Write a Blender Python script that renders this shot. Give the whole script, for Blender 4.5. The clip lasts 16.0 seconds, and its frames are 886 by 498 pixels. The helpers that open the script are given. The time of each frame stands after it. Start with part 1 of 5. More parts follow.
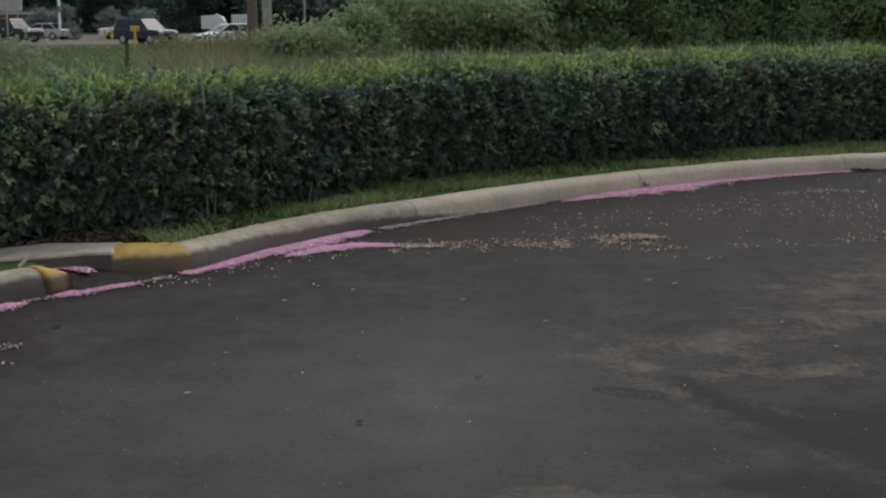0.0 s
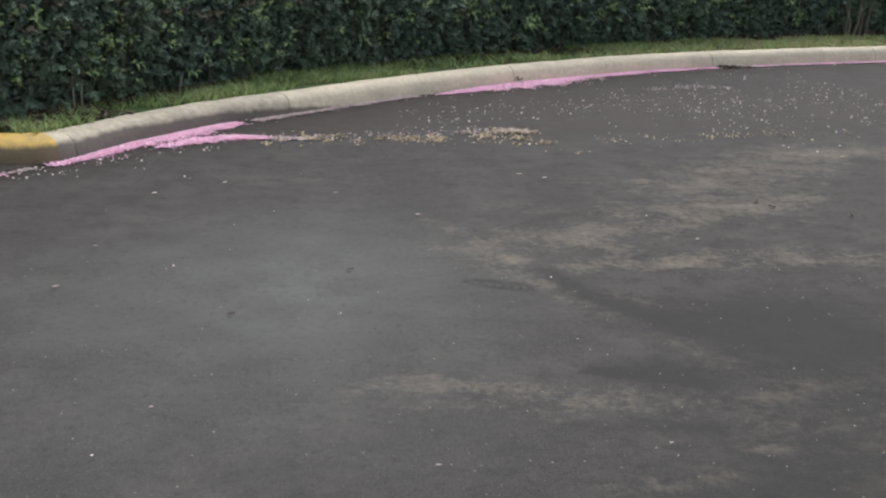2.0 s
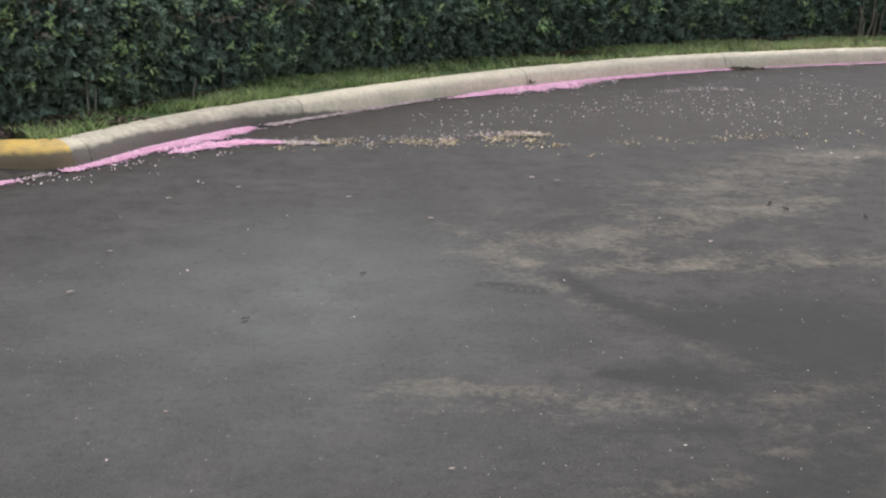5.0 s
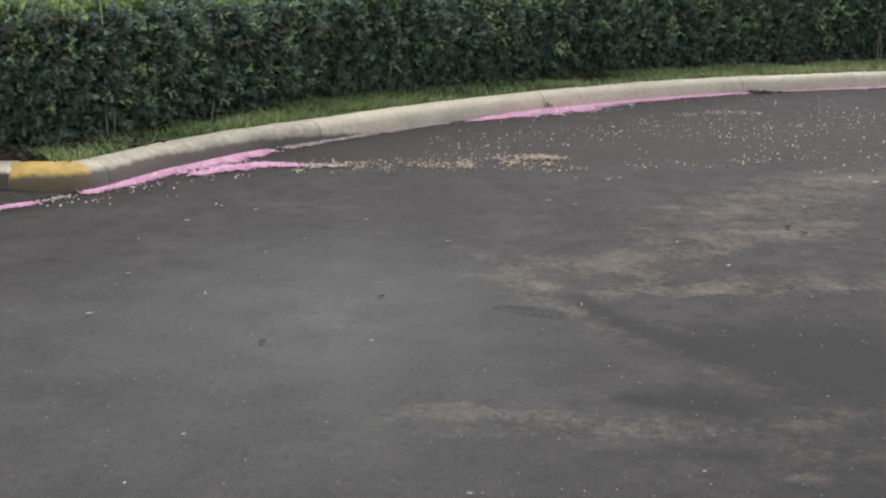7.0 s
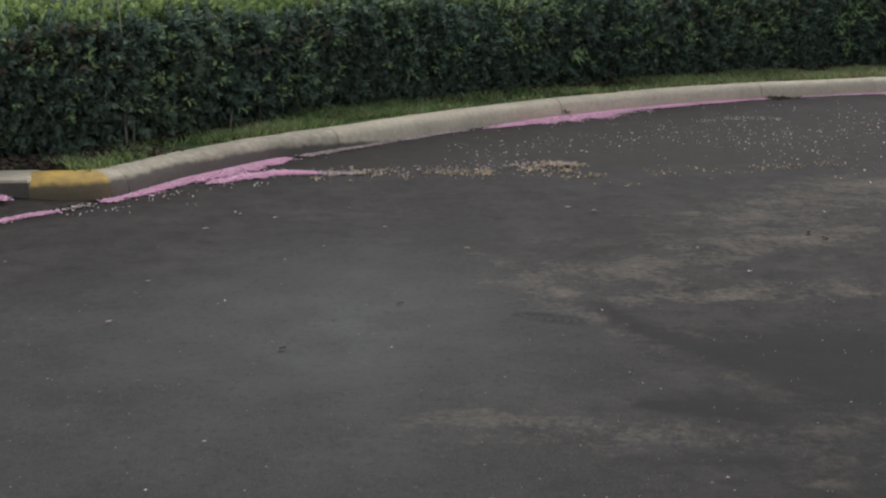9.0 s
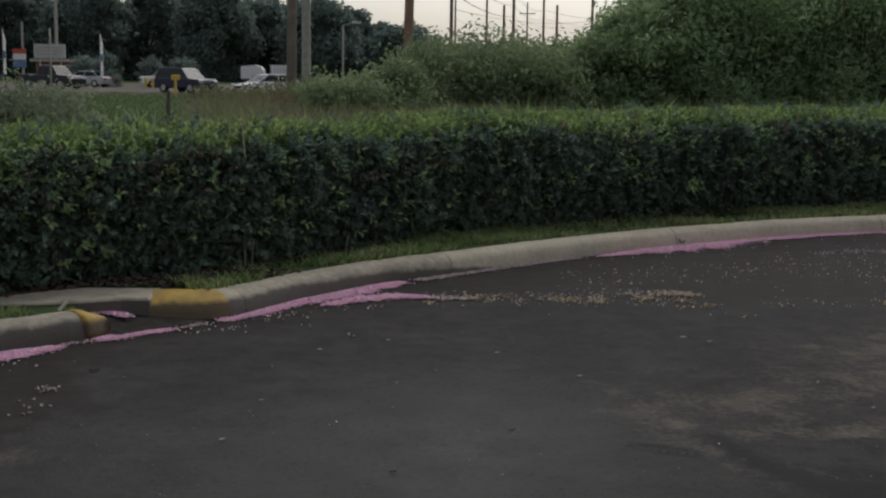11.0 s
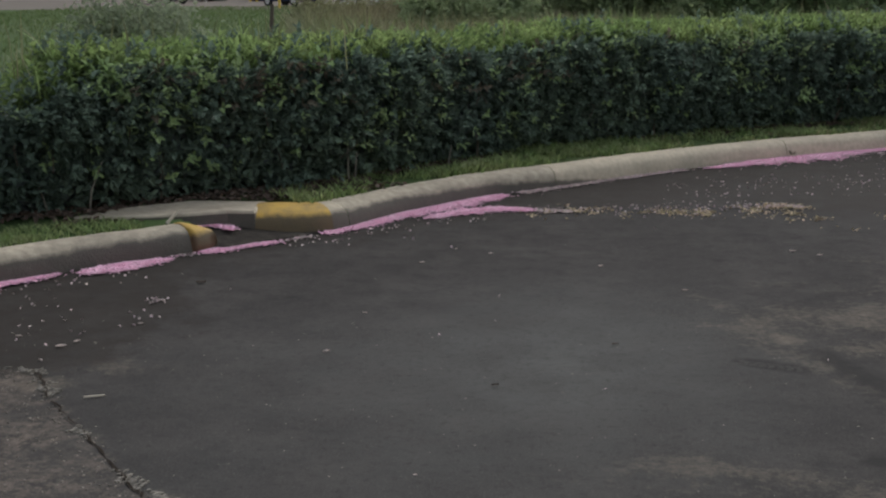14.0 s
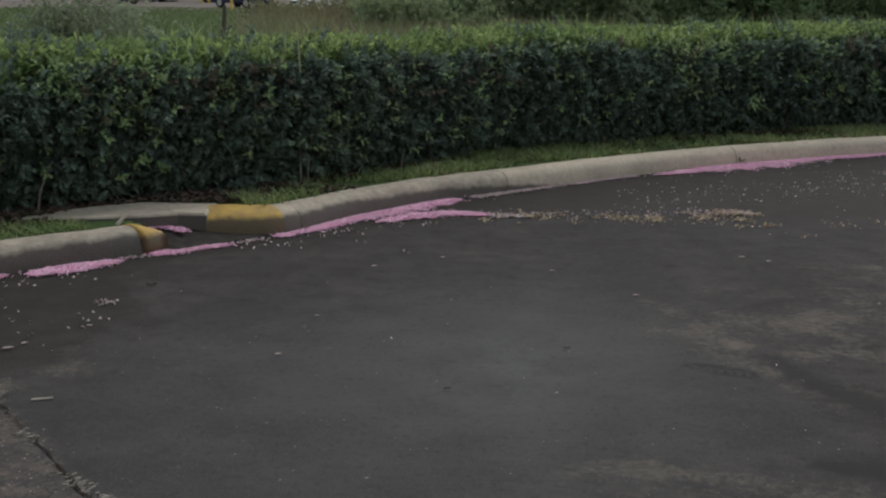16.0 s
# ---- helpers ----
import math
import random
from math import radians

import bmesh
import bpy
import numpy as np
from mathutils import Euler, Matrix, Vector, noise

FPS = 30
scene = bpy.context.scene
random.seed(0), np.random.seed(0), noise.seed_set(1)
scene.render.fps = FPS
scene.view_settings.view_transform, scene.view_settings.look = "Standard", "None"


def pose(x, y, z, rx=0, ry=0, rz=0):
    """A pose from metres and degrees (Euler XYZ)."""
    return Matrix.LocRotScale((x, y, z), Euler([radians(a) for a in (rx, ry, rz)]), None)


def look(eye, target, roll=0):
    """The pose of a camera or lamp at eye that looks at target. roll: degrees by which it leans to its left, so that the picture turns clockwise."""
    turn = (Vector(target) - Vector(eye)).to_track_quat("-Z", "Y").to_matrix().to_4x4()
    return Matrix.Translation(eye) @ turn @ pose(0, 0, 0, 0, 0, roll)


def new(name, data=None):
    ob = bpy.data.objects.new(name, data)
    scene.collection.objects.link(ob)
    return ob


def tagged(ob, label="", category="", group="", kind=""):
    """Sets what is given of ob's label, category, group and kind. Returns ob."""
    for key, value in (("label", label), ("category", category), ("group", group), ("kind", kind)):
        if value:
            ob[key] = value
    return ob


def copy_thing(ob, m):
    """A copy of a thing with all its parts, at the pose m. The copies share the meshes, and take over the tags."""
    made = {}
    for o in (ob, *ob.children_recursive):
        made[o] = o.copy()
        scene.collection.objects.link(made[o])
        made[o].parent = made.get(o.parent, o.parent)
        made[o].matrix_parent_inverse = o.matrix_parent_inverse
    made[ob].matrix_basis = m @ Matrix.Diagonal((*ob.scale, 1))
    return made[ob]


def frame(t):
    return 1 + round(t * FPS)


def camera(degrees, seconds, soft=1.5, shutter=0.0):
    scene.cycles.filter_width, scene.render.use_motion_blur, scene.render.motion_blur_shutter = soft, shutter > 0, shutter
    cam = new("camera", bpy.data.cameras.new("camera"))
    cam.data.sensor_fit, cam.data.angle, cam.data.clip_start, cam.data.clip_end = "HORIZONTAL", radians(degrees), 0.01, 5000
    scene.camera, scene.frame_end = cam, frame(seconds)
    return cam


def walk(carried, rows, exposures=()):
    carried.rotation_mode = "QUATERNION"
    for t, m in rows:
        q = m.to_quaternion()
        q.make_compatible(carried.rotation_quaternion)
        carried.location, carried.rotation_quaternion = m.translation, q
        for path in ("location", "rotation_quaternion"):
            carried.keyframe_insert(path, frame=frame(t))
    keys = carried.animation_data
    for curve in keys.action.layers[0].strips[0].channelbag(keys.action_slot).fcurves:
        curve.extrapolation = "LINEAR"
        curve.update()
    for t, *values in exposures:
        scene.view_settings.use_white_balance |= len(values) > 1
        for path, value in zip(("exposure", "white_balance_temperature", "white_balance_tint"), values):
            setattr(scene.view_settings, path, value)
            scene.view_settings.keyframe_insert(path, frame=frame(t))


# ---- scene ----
cam = camera(38.37, 16.0, soft=2.2)
# seconds, x, y, z, rx, ry, rz
ROWS = [
    (0.0, 0.018, 0.038, 1.494, 79.75, 0.25, -1.64),
    (0.5, 0.019, -0.003, 1.512, 78.48, -0.53, -3.28),
    (1.0, 0.029, 0.006, 1.509, 77.00, -1.26, -5.41),
    (1.5, 0.032, -0.002, 1.507, 75.58, -1.29, -6.82),
    (2.0, 0.031, -0.011, 1.510, 74.95, -1.16, -7.05),
    (2.5, 0.034, -0.005, 1.508, 74.80, -1.08, -7.04),
    (3.0, 0.037, -0.015, 1.509, 74.84, -0.92, -6.89),
    (3.5, 0.030, -0.017, 1.513, 75.00, -0.87, -6.75),
    (6.0, 0.037, -0.013, 1.513, 75.17, -0.54, -6.20),
    (6.5, 0.030, -0.010, 1.514, 75.58, -0.57, -5.87),
    (7.0, 0.027, -0.014, 1.517, 76.08, -0.73, -5.78),
    (7.5, 0.028, -0.008, 1.509, 76.46, -0.79, -5.68),
    (8.0, 0.023, -0.011, 1.508, 76.22, -0.56, -5.45),
    (10.5, 0.016, 0.005, 1.505, 79.91, -0.50, -2.44),
    (11.0, -0.000, -0.000, 1.500, 82.10, -0.70, -0.00),
    (11.5, -0.003, -0.006, 1.501, 80.15, -0.70, 1.58),
    (12.0, -0.005, 0.041, 1.488, 77.21, 0.07, 3.33),
    (12.5, -0.014, 0.050, 1.489, 75.86, 0.64, 4.11),
    (13.0, 0.006, 0.049, 1.496, 75.41, 1.12, 4.54),
    (13.5, -0.001, 0.041, 1.498, 76.85, 0.76, 4.79),
    (14.0, 0.004, 0.043, 1.494, 78.15, 0.15, 4.58),
    (14.5, -0.006, 0.053, 1.486, 78.17, 0.11, 4.23),
    (15.0, 0.013, 0.040, 1.503, 77.56, 0.23, 3.93),
    (15.5, 0.017, 0.034, 1.503, 77.53, 0.13, 3.51),
    (16.0, -0.002, 0.040, 1.492, 78.35, -0.70, 2.52),
]
EXPOSURES = [(0.0, -0.25), (0.5, -0.33), (1.0, -0.3), (1.5, 0.1), (2.0, 0.82), (3.5, 1.03), (6.0, 0.98), (6.5, 0.97), (7.0, 0.85), (7.5, 0.1), (8.0, 0.1), (10.5, 0.12), (11.0, -0.75), (11.5, -1.1), (12.0, -0.5), (12.5, 0.1), (13.0, 0.6), (13.5, 0.31), (14.0, -0.15), (14.5, -0.45), (15.0, -0.42), (16.0, -0.3)]
walk(cam, [(t, pose(*p)) for t, *p in ROWS], EXPOSURES)

# ---- light ----
SUN_AZ, SUN_EL = radians(20), radians(46)      # veiled sun high beyond the far end of the hedge
world = bpy.data.worlds.new("sky")
scene.world = world
world.use_nodes = True
wn = world.node_tree.nodes
sky = wn.new("ShaderNodeTexSky")
sky.sky_type, sky.sun_disc = 'NISHITA', False
sky.sun_elevation, sky.sun_rotation = SUN_EL, SUN_AZ
sky.dust_density, sky.ozone_density, sky.air_density = 3.0, 1.5, 1.1
soft_sky = wn.new("ShaderNodeHueSaturation")
soft_sky.inputs["Saturation"].default_value = 0.4
world.node_tree.links.new(sky.outputs[0], soft_sky.inputs["Color"])
world.node_tree.links.new(soft_sky.outputs[0], wn["Background"].inputs[0])
wn["Background"].inputs[1].default_value = 0.19
sun_data = bpy.data.lights.new("sun", "SUN")
sun_data.energy, sun_data.angle, sun_data.color = 0.85, radians(45), (1.0, 0.98, 0.95)
sun = new("sun", sun_data)
to_sun = Vector((math.sin(SUN_AZ) * math.cos(SUN_EL), math.cos(SUN_AZ) * math.cos(SUN_EL), math.sin(SUN_EL)))
sun.matrix_world = look(to_sun * 50, (0, 0, 0))


# ---- materials ----
def material(name, base, second=None, scale=8.0, rough=0.8, bump=0.0, bump_scale=60.0, metal=0.0, island=0.0,
             stain=None, stain_scale=1.2, stain_amount=0.5, spec=0.5, translucent=0.0, per_object=0.0, splash=None):
    """Two-scale procedural surface: fine grain between base and second, larger stains, bump, shift per piece."""
    m = bpy.data.materials.new(name)
    m.use_nodes = True
    nt = m.node_tree
    b = nt.nodes["Principled BSDF"]
    b.inputs["Roughness"].default_value = rough
    b.inputs["Metallic"].default_value = metal
    b.inputs["Specular IOR Level"].default_value = spec
    geo = nt.nodes.new("ShaderNodeNewGeometry")
    second = second or tuple(c * 0.7 for c in base)
    fine = nt.nodes.new("ShaderNodeTexNoise")
    fine.inputs["Scale"].default_value, fine.inputs["Detail"].default_value = scale, 6
    nt.links.new(geo.outputs["Position"], fine.inputs["Vector"])
    ramp = nt.nodes.new("ShaderNodeMapRange")
    ramp.inputs["From Min"].default_value, ramp.inputs["From Max"].default_value = 0.35, 0.65
    nt.links.new(fine.outputs["Fac"], ramp.inputs["Value"])
    mix = nt.nodes.new("ShaderNodeMix")
    mix.data_type = 'RGBA'
    mix.inputs["A"].default_value, mix.inputs["B"].default_value = (*base, 1), (*second, 1)
    nt.links.new(ramp.outputs[0], mix.inputs["Factor"])
    out = mix.outputs["Result"]
    if stain:
        big = nt.nodes.new("ShaderNodeTexNoise")
        big.inputs["Scale"].default_value, big.inputs["Detail"].default_value = stain_scale, 8
        big.inputs["Roughness"].default_value = 0.65
        nt.links.new(geo.outputs["Position"], big.inputs["Vector"])
        r2 = nt.nodes.new("ShaderNodeMapRange")
        r2.inputs["From Min"].default_value, r2.inputs["From Max"].default_value = 0.45, 0.7
        r2.inputs["To Max"].default_value = stain_amount
        nt.links.new(big.outputs["Fac"], r2.inputs["Value"])
        mx = nt.nodes.new("ShaderNodeMix")
        mx.data_type = 'RGBA'
        mx.inputs["B"].default_value = (*stain, 1)
        nt.links.new(r2.outputs[0], mx.inputs["Factor"])
        nt.links.new(out, mx.inputs["A"])
        out = mx.outputs["Result"]
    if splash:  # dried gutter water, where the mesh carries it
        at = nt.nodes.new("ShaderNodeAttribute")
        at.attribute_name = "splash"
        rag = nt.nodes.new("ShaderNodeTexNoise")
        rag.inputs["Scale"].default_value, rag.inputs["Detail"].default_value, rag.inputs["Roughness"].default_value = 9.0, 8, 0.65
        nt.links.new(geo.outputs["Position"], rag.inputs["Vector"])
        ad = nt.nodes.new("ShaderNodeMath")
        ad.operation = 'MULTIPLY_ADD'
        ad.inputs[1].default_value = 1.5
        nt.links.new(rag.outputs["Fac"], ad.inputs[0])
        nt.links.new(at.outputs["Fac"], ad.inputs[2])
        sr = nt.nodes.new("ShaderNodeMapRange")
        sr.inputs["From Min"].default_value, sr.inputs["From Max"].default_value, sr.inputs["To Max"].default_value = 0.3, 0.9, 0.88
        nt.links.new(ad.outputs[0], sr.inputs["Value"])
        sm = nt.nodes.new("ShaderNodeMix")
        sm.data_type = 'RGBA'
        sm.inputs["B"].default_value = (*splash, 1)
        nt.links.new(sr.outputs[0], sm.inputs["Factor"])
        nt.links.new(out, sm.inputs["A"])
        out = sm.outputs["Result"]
    if island or per_object:
        hsv = nt.nodes.new("ShaderNodeHueSaturation")
        mr = nt.nodes.new("ShaderNodeMapRange")
        amount = island or per_object
        mr.inputs["To Min"].default_value, mr.inputs["To Max"].default_value = 1 - amount, 1 + amount
        if island:
            nt.links.new(geo.outputs["Random Per Island"], mr.inputs["Value"])
        else:
            info = nt.nodes.new("ShaderNodeObjectInfo")
            nt.links.new(info.outputs["Random"], mr.inputs["Value"])
        nt.links.new(mr.outputs[0], hsv.inputs["Value"])
        nt.links.new(out, hsv.inputs["Color"])
        out = hsv.outputs["Color"]
    nt.links.new(out, b.inputs["Base Color"])
    if bump:
        nb = nt.nodes.new("ShaderNodeTexNoise")
        nb.inputs["Scale"].default_value, nb.inputs["Detail"].default_value = bump_scale, 5
        nt.links.new(geo.outputs["Position"], nb.inputs["Vector"])
        bn = nt.nodes.new("ShaderNodeBump")
        bn.inputs["Strength"].default_value, bn.inputs["Distance"].default_value = bump, 0.01
        nt.links.new(nb.outputs["Fac"], bn.inputs["Height"])
        nt.links.new(bn.outputs[0], b.inputs["Normal"])
    if translucent:
        tr = nt.nodes.new("ShaderNodeBsdfTranslucent")
        nt.links.new(out, tr.inputs["Color"])
        ms = nt.nodes.new("ShaderNodeMixShader")
        ms.inputs[0].default_value = translucent
        nt.links.new(b.outputs[0], ms.inputs[1])
        nt.links.new(tr.outputs[0], ms.inputs[2])
        nt.links.new(ms.outputs[0], nt.nodes["Material Output"].inputs["Surface"])
    return m


def asphalt_material():
    """Dark worn asphalt; the mesh carries where it is worn or veiled pale, wet, or of the older coarse paving."""
    m = bpy.data.materials.new("asphalt")
    m.use_nodes = True
    nt = m.node_tree
    b = nt.nodes["Principled BSDF"]
    geo = nt.nodes.new("ShaderNodeNewGeometry")

    def tex(scale, detail=6, rough=0.6):
        n = nt.nodes.new("ShaderNodeTexNoise")
        n.inputs["Scale"].default_value, n.inputs["Detail"].default_value, n.inputs["Roughness"].default_value = scale, detail, rough
        nt.links.new(geo.outputs["Position"], n.inputs["Vector"])
        return n.outputs["Fac"]

    def attr(name):
        n = nt.nodes.new("ShaderNodeAttribute")
        n.attribute_name = name
        return n.outputs["Fac"]

    def rng(v, a, c, lo=0.0, hi=1.0):
        n = nt.nodes.new("ShaderNodeMapRange")
        for k, val in (("From Min", a), ("From Max", c), ("To Min", lo), ("To Max", hi)):
            n.inputs[k].default_value = val
        nt.links.new(v, n.inputs["Value"])
        return n.outputs[0]

    def calc(op, p, q):
        n = nt.nodes.new("ShaderNodeMath")
        n.operation = op
        for i, v in enumerate((p, q)):
            if isinstance(v, float):
                n.inputs[i].default_value = v
            else:
                nt.links.new(v, n.inputs[i])
        return n.outputs[0]

    def blend(fac, p, q):
        n = nt.nodes.new("ShaderNodeMix")
        n.data_type = 'RGBA'
        nt.links.new(fac, n.inputs["Factor"])
        for k, v in (("A", p), ("B", q)):
            if isinstance(v, tuple):
                n.inputs[k].default_value = (*v, 1)
            else:
                nt.links.new(v, n.inputs[k])
        return n.outputs["Result"]

    grain = tex(140, 4, 0.7)
    blotch = tex(2.2, 9, 0.65)
    base = blend(rng(grain, 0.35, 0.7), (0.0265, 0.0248, 0.0238), (0.068, 0.0643, 0.0612))
    base = blend(rng(blotch, 0.42, 0.7, 0.0, 0.6), base, (0.075, 0.07, 0.065))
    base = blend(rng(tex(7.0, 10, 0.75), 0.48, 0.66, 0.0, 0.6), base, (0.02, 0.0195, 0.019))
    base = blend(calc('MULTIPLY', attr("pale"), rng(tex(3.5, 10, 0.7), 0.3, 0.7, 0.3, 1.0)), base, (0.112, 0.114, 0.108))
    worn = rng(calc('ADD', attr("worn"), calc('MULTIPLY', calc('SUBTRACT', calc('ADD', calc('MULTIPLY', tex(5, 12, 0.8), 0.6), calc('MULTIPLY', tex(24, 8, 0.8), 0.4)), 0.5), 10.0)), 0.35, 2.0, 0.0, 0.76)
    worn = calc('MULTIPLY', worn, rng(attr("worn"), 0.02, 0.3))
    base = blend(worn, base, (0.165, 0.143, 0.113))
    old = calc('MULTIPLY', attr("old"), calc('MULTIPLY', rng(tex(17, 10, 0.85), 0.44, 0.6, 0.0, 0.95), rng(tex(3.2, 6, 0.6), 0.42, 0.58, 0.2, 1.0)))
    base = blend(old, base, (0.165, 0.138, 0.115))
    base = blend(rng(tex(26, 9, 0.85), 0.52, 0.64, 0.0, 0.5), base, (0.02, 0.019, 0.018))
    base = blend(calc('MULTIPLY', rng(tex(70, 3, 0.6), 0.62, 0.72, 0.0, 0.5), 0.7), base, (0.14, 0.133, 0.12))
    wet = rng(calc('ADD', attr("wet"), calc('MULTIPLY', calc('SUBTRACT', tex(5, 10, 0.7), 0.5), 1.6)), 0.35, 0.55)
    base = blend(calc('MULTIPLY', wet, rng(tex(6, 8, 0.7), 0.38, 0.62, 0.4, 0.8)), base, (0.025, 0.0208, 0.0172))
    scuff_dark = rng(calc('MULTIPLY', attr("scuff_dark"), calc('ADD', tex(14, 8, 0.7), 0.4)), 0.35, 0.9, 0.0, 0.75)
    base = blend(scuff_dark, base, (0.03, 0.029, 0.028))
    nt.links.new(base, b.inputs["Base Color"])
    nt.links.new(rng(wet, 0.0, 1.0, 0.95, 0.85), b.inputs["Roughness"])
    b.inputs["Specular IOR Level"].default_value = 0.08
    bn = nt.nodes.new("ShaderNodeBump")
    bn.inputs["Strength"].default_value, bn.inputs["Distance"].default_value = 0.35, 0.006
    nt.links.new(grain, bn.inputs["Height"])
    nt.links.new(bn.outputs[0], b.inputs["Normal"])
    return m


ASPHALT = asphalt_material()
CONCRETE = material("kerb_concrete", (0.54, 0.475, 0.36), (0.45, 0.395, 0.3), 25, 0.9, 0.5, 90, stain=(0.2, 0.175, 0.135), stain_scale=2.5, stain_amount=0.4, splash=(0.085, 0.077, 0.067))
YELLOW = material("worn_yellow_paint", (0.56, 0.36, 0.07), (0.46, 0.3, 0.075), 18, 0.75, 0.3, 70, stain=(0.2, 0.15, 0.08), stain_scale=6, stain_amount=0.6, splash=(0.085, 0.07, 0.05))
LAWN = material("grass_ground", (0.05, 0.088, 0.03), (0.07, 0.105, 0.04), 3, 1.0, 0.6, 30, stain=(0.085, 0.088, 0.045), stain_scale=0.25, stain_amount=0.4, spec=0.1)
GRASS = material("grass_blade", (0.19, 0.285, 0.1), (0.27, 0.315, 0.14), 5, 0.6, island=0.45, translucent=0.5)
PARCHED = material("parched_grass_blade", (0.36, 0.31, 0.18), (0.28, 0.29, 0.13), 4, 0.8, island=0.35, translucent=0.4)
DRY_GRASS = material("weed_blade", (0.19, 0.225, 0.1), (0.26, 0.235, 0.14), 0.5, 0.8, island=0.35, translucent=0.25)
HEDGE_LEAF = material("hedge_leaf", (0.125, 0.175, 0.138), (0.175, 0.235, 0.17), 1.5, 0.55, island=0.45, translucent=0.32, spec=0.25)
BROWN_LEAF = material("browned_hedge_leaf", (0.2, 0.165, 0.12), (0.16, 0.15, 0.11), 3, 0.8, island=0.35, translucent=0.2)
HEDGE_SHOOT = material("young_hedge_leaf", (0.19, 0.275, 0.1), (0.26, 0.335, 0.13), 0.9, 0.5, island=0.45, translucent=0.5, spec=0.35)
# lighter copy of the hedge leaf, with highlights put into its green
HEDGE_LIT = material("lit_hedge_leaf", (0.27, 0.38, 0.17), (0.35, 0.45, 0.22), 1.5, 0.45, island=0.35, translucent=0.25)
# blue-grey stands in for hazy shade deep in the hedge
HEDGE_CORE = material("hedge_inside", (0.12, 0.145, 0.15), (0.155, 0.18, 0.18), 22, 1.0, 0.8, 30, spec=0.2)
TWIG = material("twig_bark", (0.16, 0.13, 0.1), (0.09, 0.075, 0.06), 30, 0.95, 0.4, 80)
LOW_SHRUB_LEAF = material("low_shrub_leaf", (0.21, 0.275, 0.145), (0.27, 0.33, 0.18), 0.6, 0.75, island=0.2, translucent=0.5)
SHRUB_LEAF = material("shrub_leaf", (0.28, 0.37, 0.195), (0.34, 0.43, 0.235), 0.4, 0.7, island=0.2, translucent=0.58)
# tree green lifted and blued, so distance haze sits in the colour
TREE_LEAF = material("hazed_tree_leaf", (0.16, 0.21, 0.19), (0.2, 0.25, 0.215), 0.08, 0.8, island=0.35, translucent=0.5)
RED_WOOD = material("reddish_pole_wood", (0.36, 0.22, 0.155), (0.27, 0.165, 0.12), 4, 0.95, 0.4, 20)
BARK = material("bark", (0.14, 0.11, 0.085), (0.08, 0.065, 0.05), 6, 0.95, 0.5, 25)
POLE_WOOD = material("weathered_pole_wood", (0.24, 0.18, 0.145), (0.17, 0.13, 0.11), 4, 0.95, 0.4, 20, stain=(0.1, 0.08, 0.07), stain_scale=0.7)
POLE_GREY = material("grey_concrete_pole", (0.42, 0.39, 0.34), (0.33, 0.31, 0.28), 5, 0.9, 0.3, 20)
PETAL_PINK = material("pink_petal", (0.84, 0.48, 0.64), (0.87, 0.58, 0.71), 12, 0.8, island=0.08)
PETAL_PALE = material("pale_petal", (0.58, 0.43, 0.47), (0.56, 0.5, 0.45), 40, 0.8, island=0.45)
STRAW = material("straw_flower", (0.56, 0.43, 0.31), (0.44, 0.38, 0.22), 9, 0.9, island=0.5)
DEAD_LEAF = material("dead_leaf", (0.13, 0.085, 0.06), (0.07, 0.055, 0.042), 40, 0.8, island=0.3)
STICK = material("bleached_wood", (0.68, 0.62, 0.5), (0.55, 0.49, 0.39), 30, 0.9)
WHITE_PAINT = material("white_paint", (0.75, 0.75, 0.73), (0.68, 0.68, 0.66), 3, 0.45, spec=0.5)
SILVER_PAINT = material("silver_car_paint", (0.5, 0.51, 0.52), (0.46, 0.47, 0.48), 3, 0.3, metal=0.3)
DARK_PAINT = material("dark_car_paint", (0.02, 0.022, 0.03), (0.03, 0.03, 0.04), 3, 0.25)
BLUE_PAINT = material("dark_blue_car_paint", (0.016, 0.024, 0.055), (0.02, 0.028, 0.06), 3, 0.25)
GLASS_DARK = material("tinted_glass", (0.02, 0.022, 0.024), (0.025, 0.027, 0.03), 3, 0.08, spec=0.25)
RUBBER = material("tyre_rubber", (0.018, 0.018, 0.018), (0.03, 0.03, 0.03), 20, 0.9)
CHROME = material("brushed_metal", (0.55, 0.55, 0.56), (0.45, 0.45, 0.46), 20, 0.35, metal=0.9)
RED = material("red_plastic", (0.5, 0.04, 0.03), (0.4, 0.04, 0.03), 10, 0.5)
LAMP_CLEAR = material("lamp_glass", (0.75, 0.75, 0.74), (0.65, 0.65, 0.65), 10, 0.15)
BRICK = material("brown_brick", (0.3, 0.17, 0.11), (0.23, 0.135, 0.095), 3, 0.9)
ROOF = material("pale_roof_edge", (0.45, 0.4, 0.34), (0.38, 0.34, 0.3), 2, 0.8)
SIGN_FACE = material("sign_board_grey", (0.5, 0.49, 0.46), (0.44, 0.43, 0.41), 2, 0.6)
RED_FACE = material("sign_red", (0.55, 0.07, 0.04), (0.5, 0.07, 0.05), 2, 0.6)
BLUE_FACE = material("sign_blue", (0.1, 0.17, 0.32), (0.12, 0.2, 0.35), 2, 0.6)
BOLLARD = material("bollard_yellow", (0.65, 0.45, 0.06), (0.55, 0.38, 0.06), 8, 0.6)
ROAD_GREY = material("far_road", (0.15, 0.128, 0.105), (0.118, 0.102, 0.086), 1.5, 0.95, stain=(0.13, 0.116, 0.1), stain_scale=0.15, spec=0.15)
CABLE = material("cable", (0.03, 0.03, 0.03), (0.04, 0.04, 0.04), 5, 0.7)


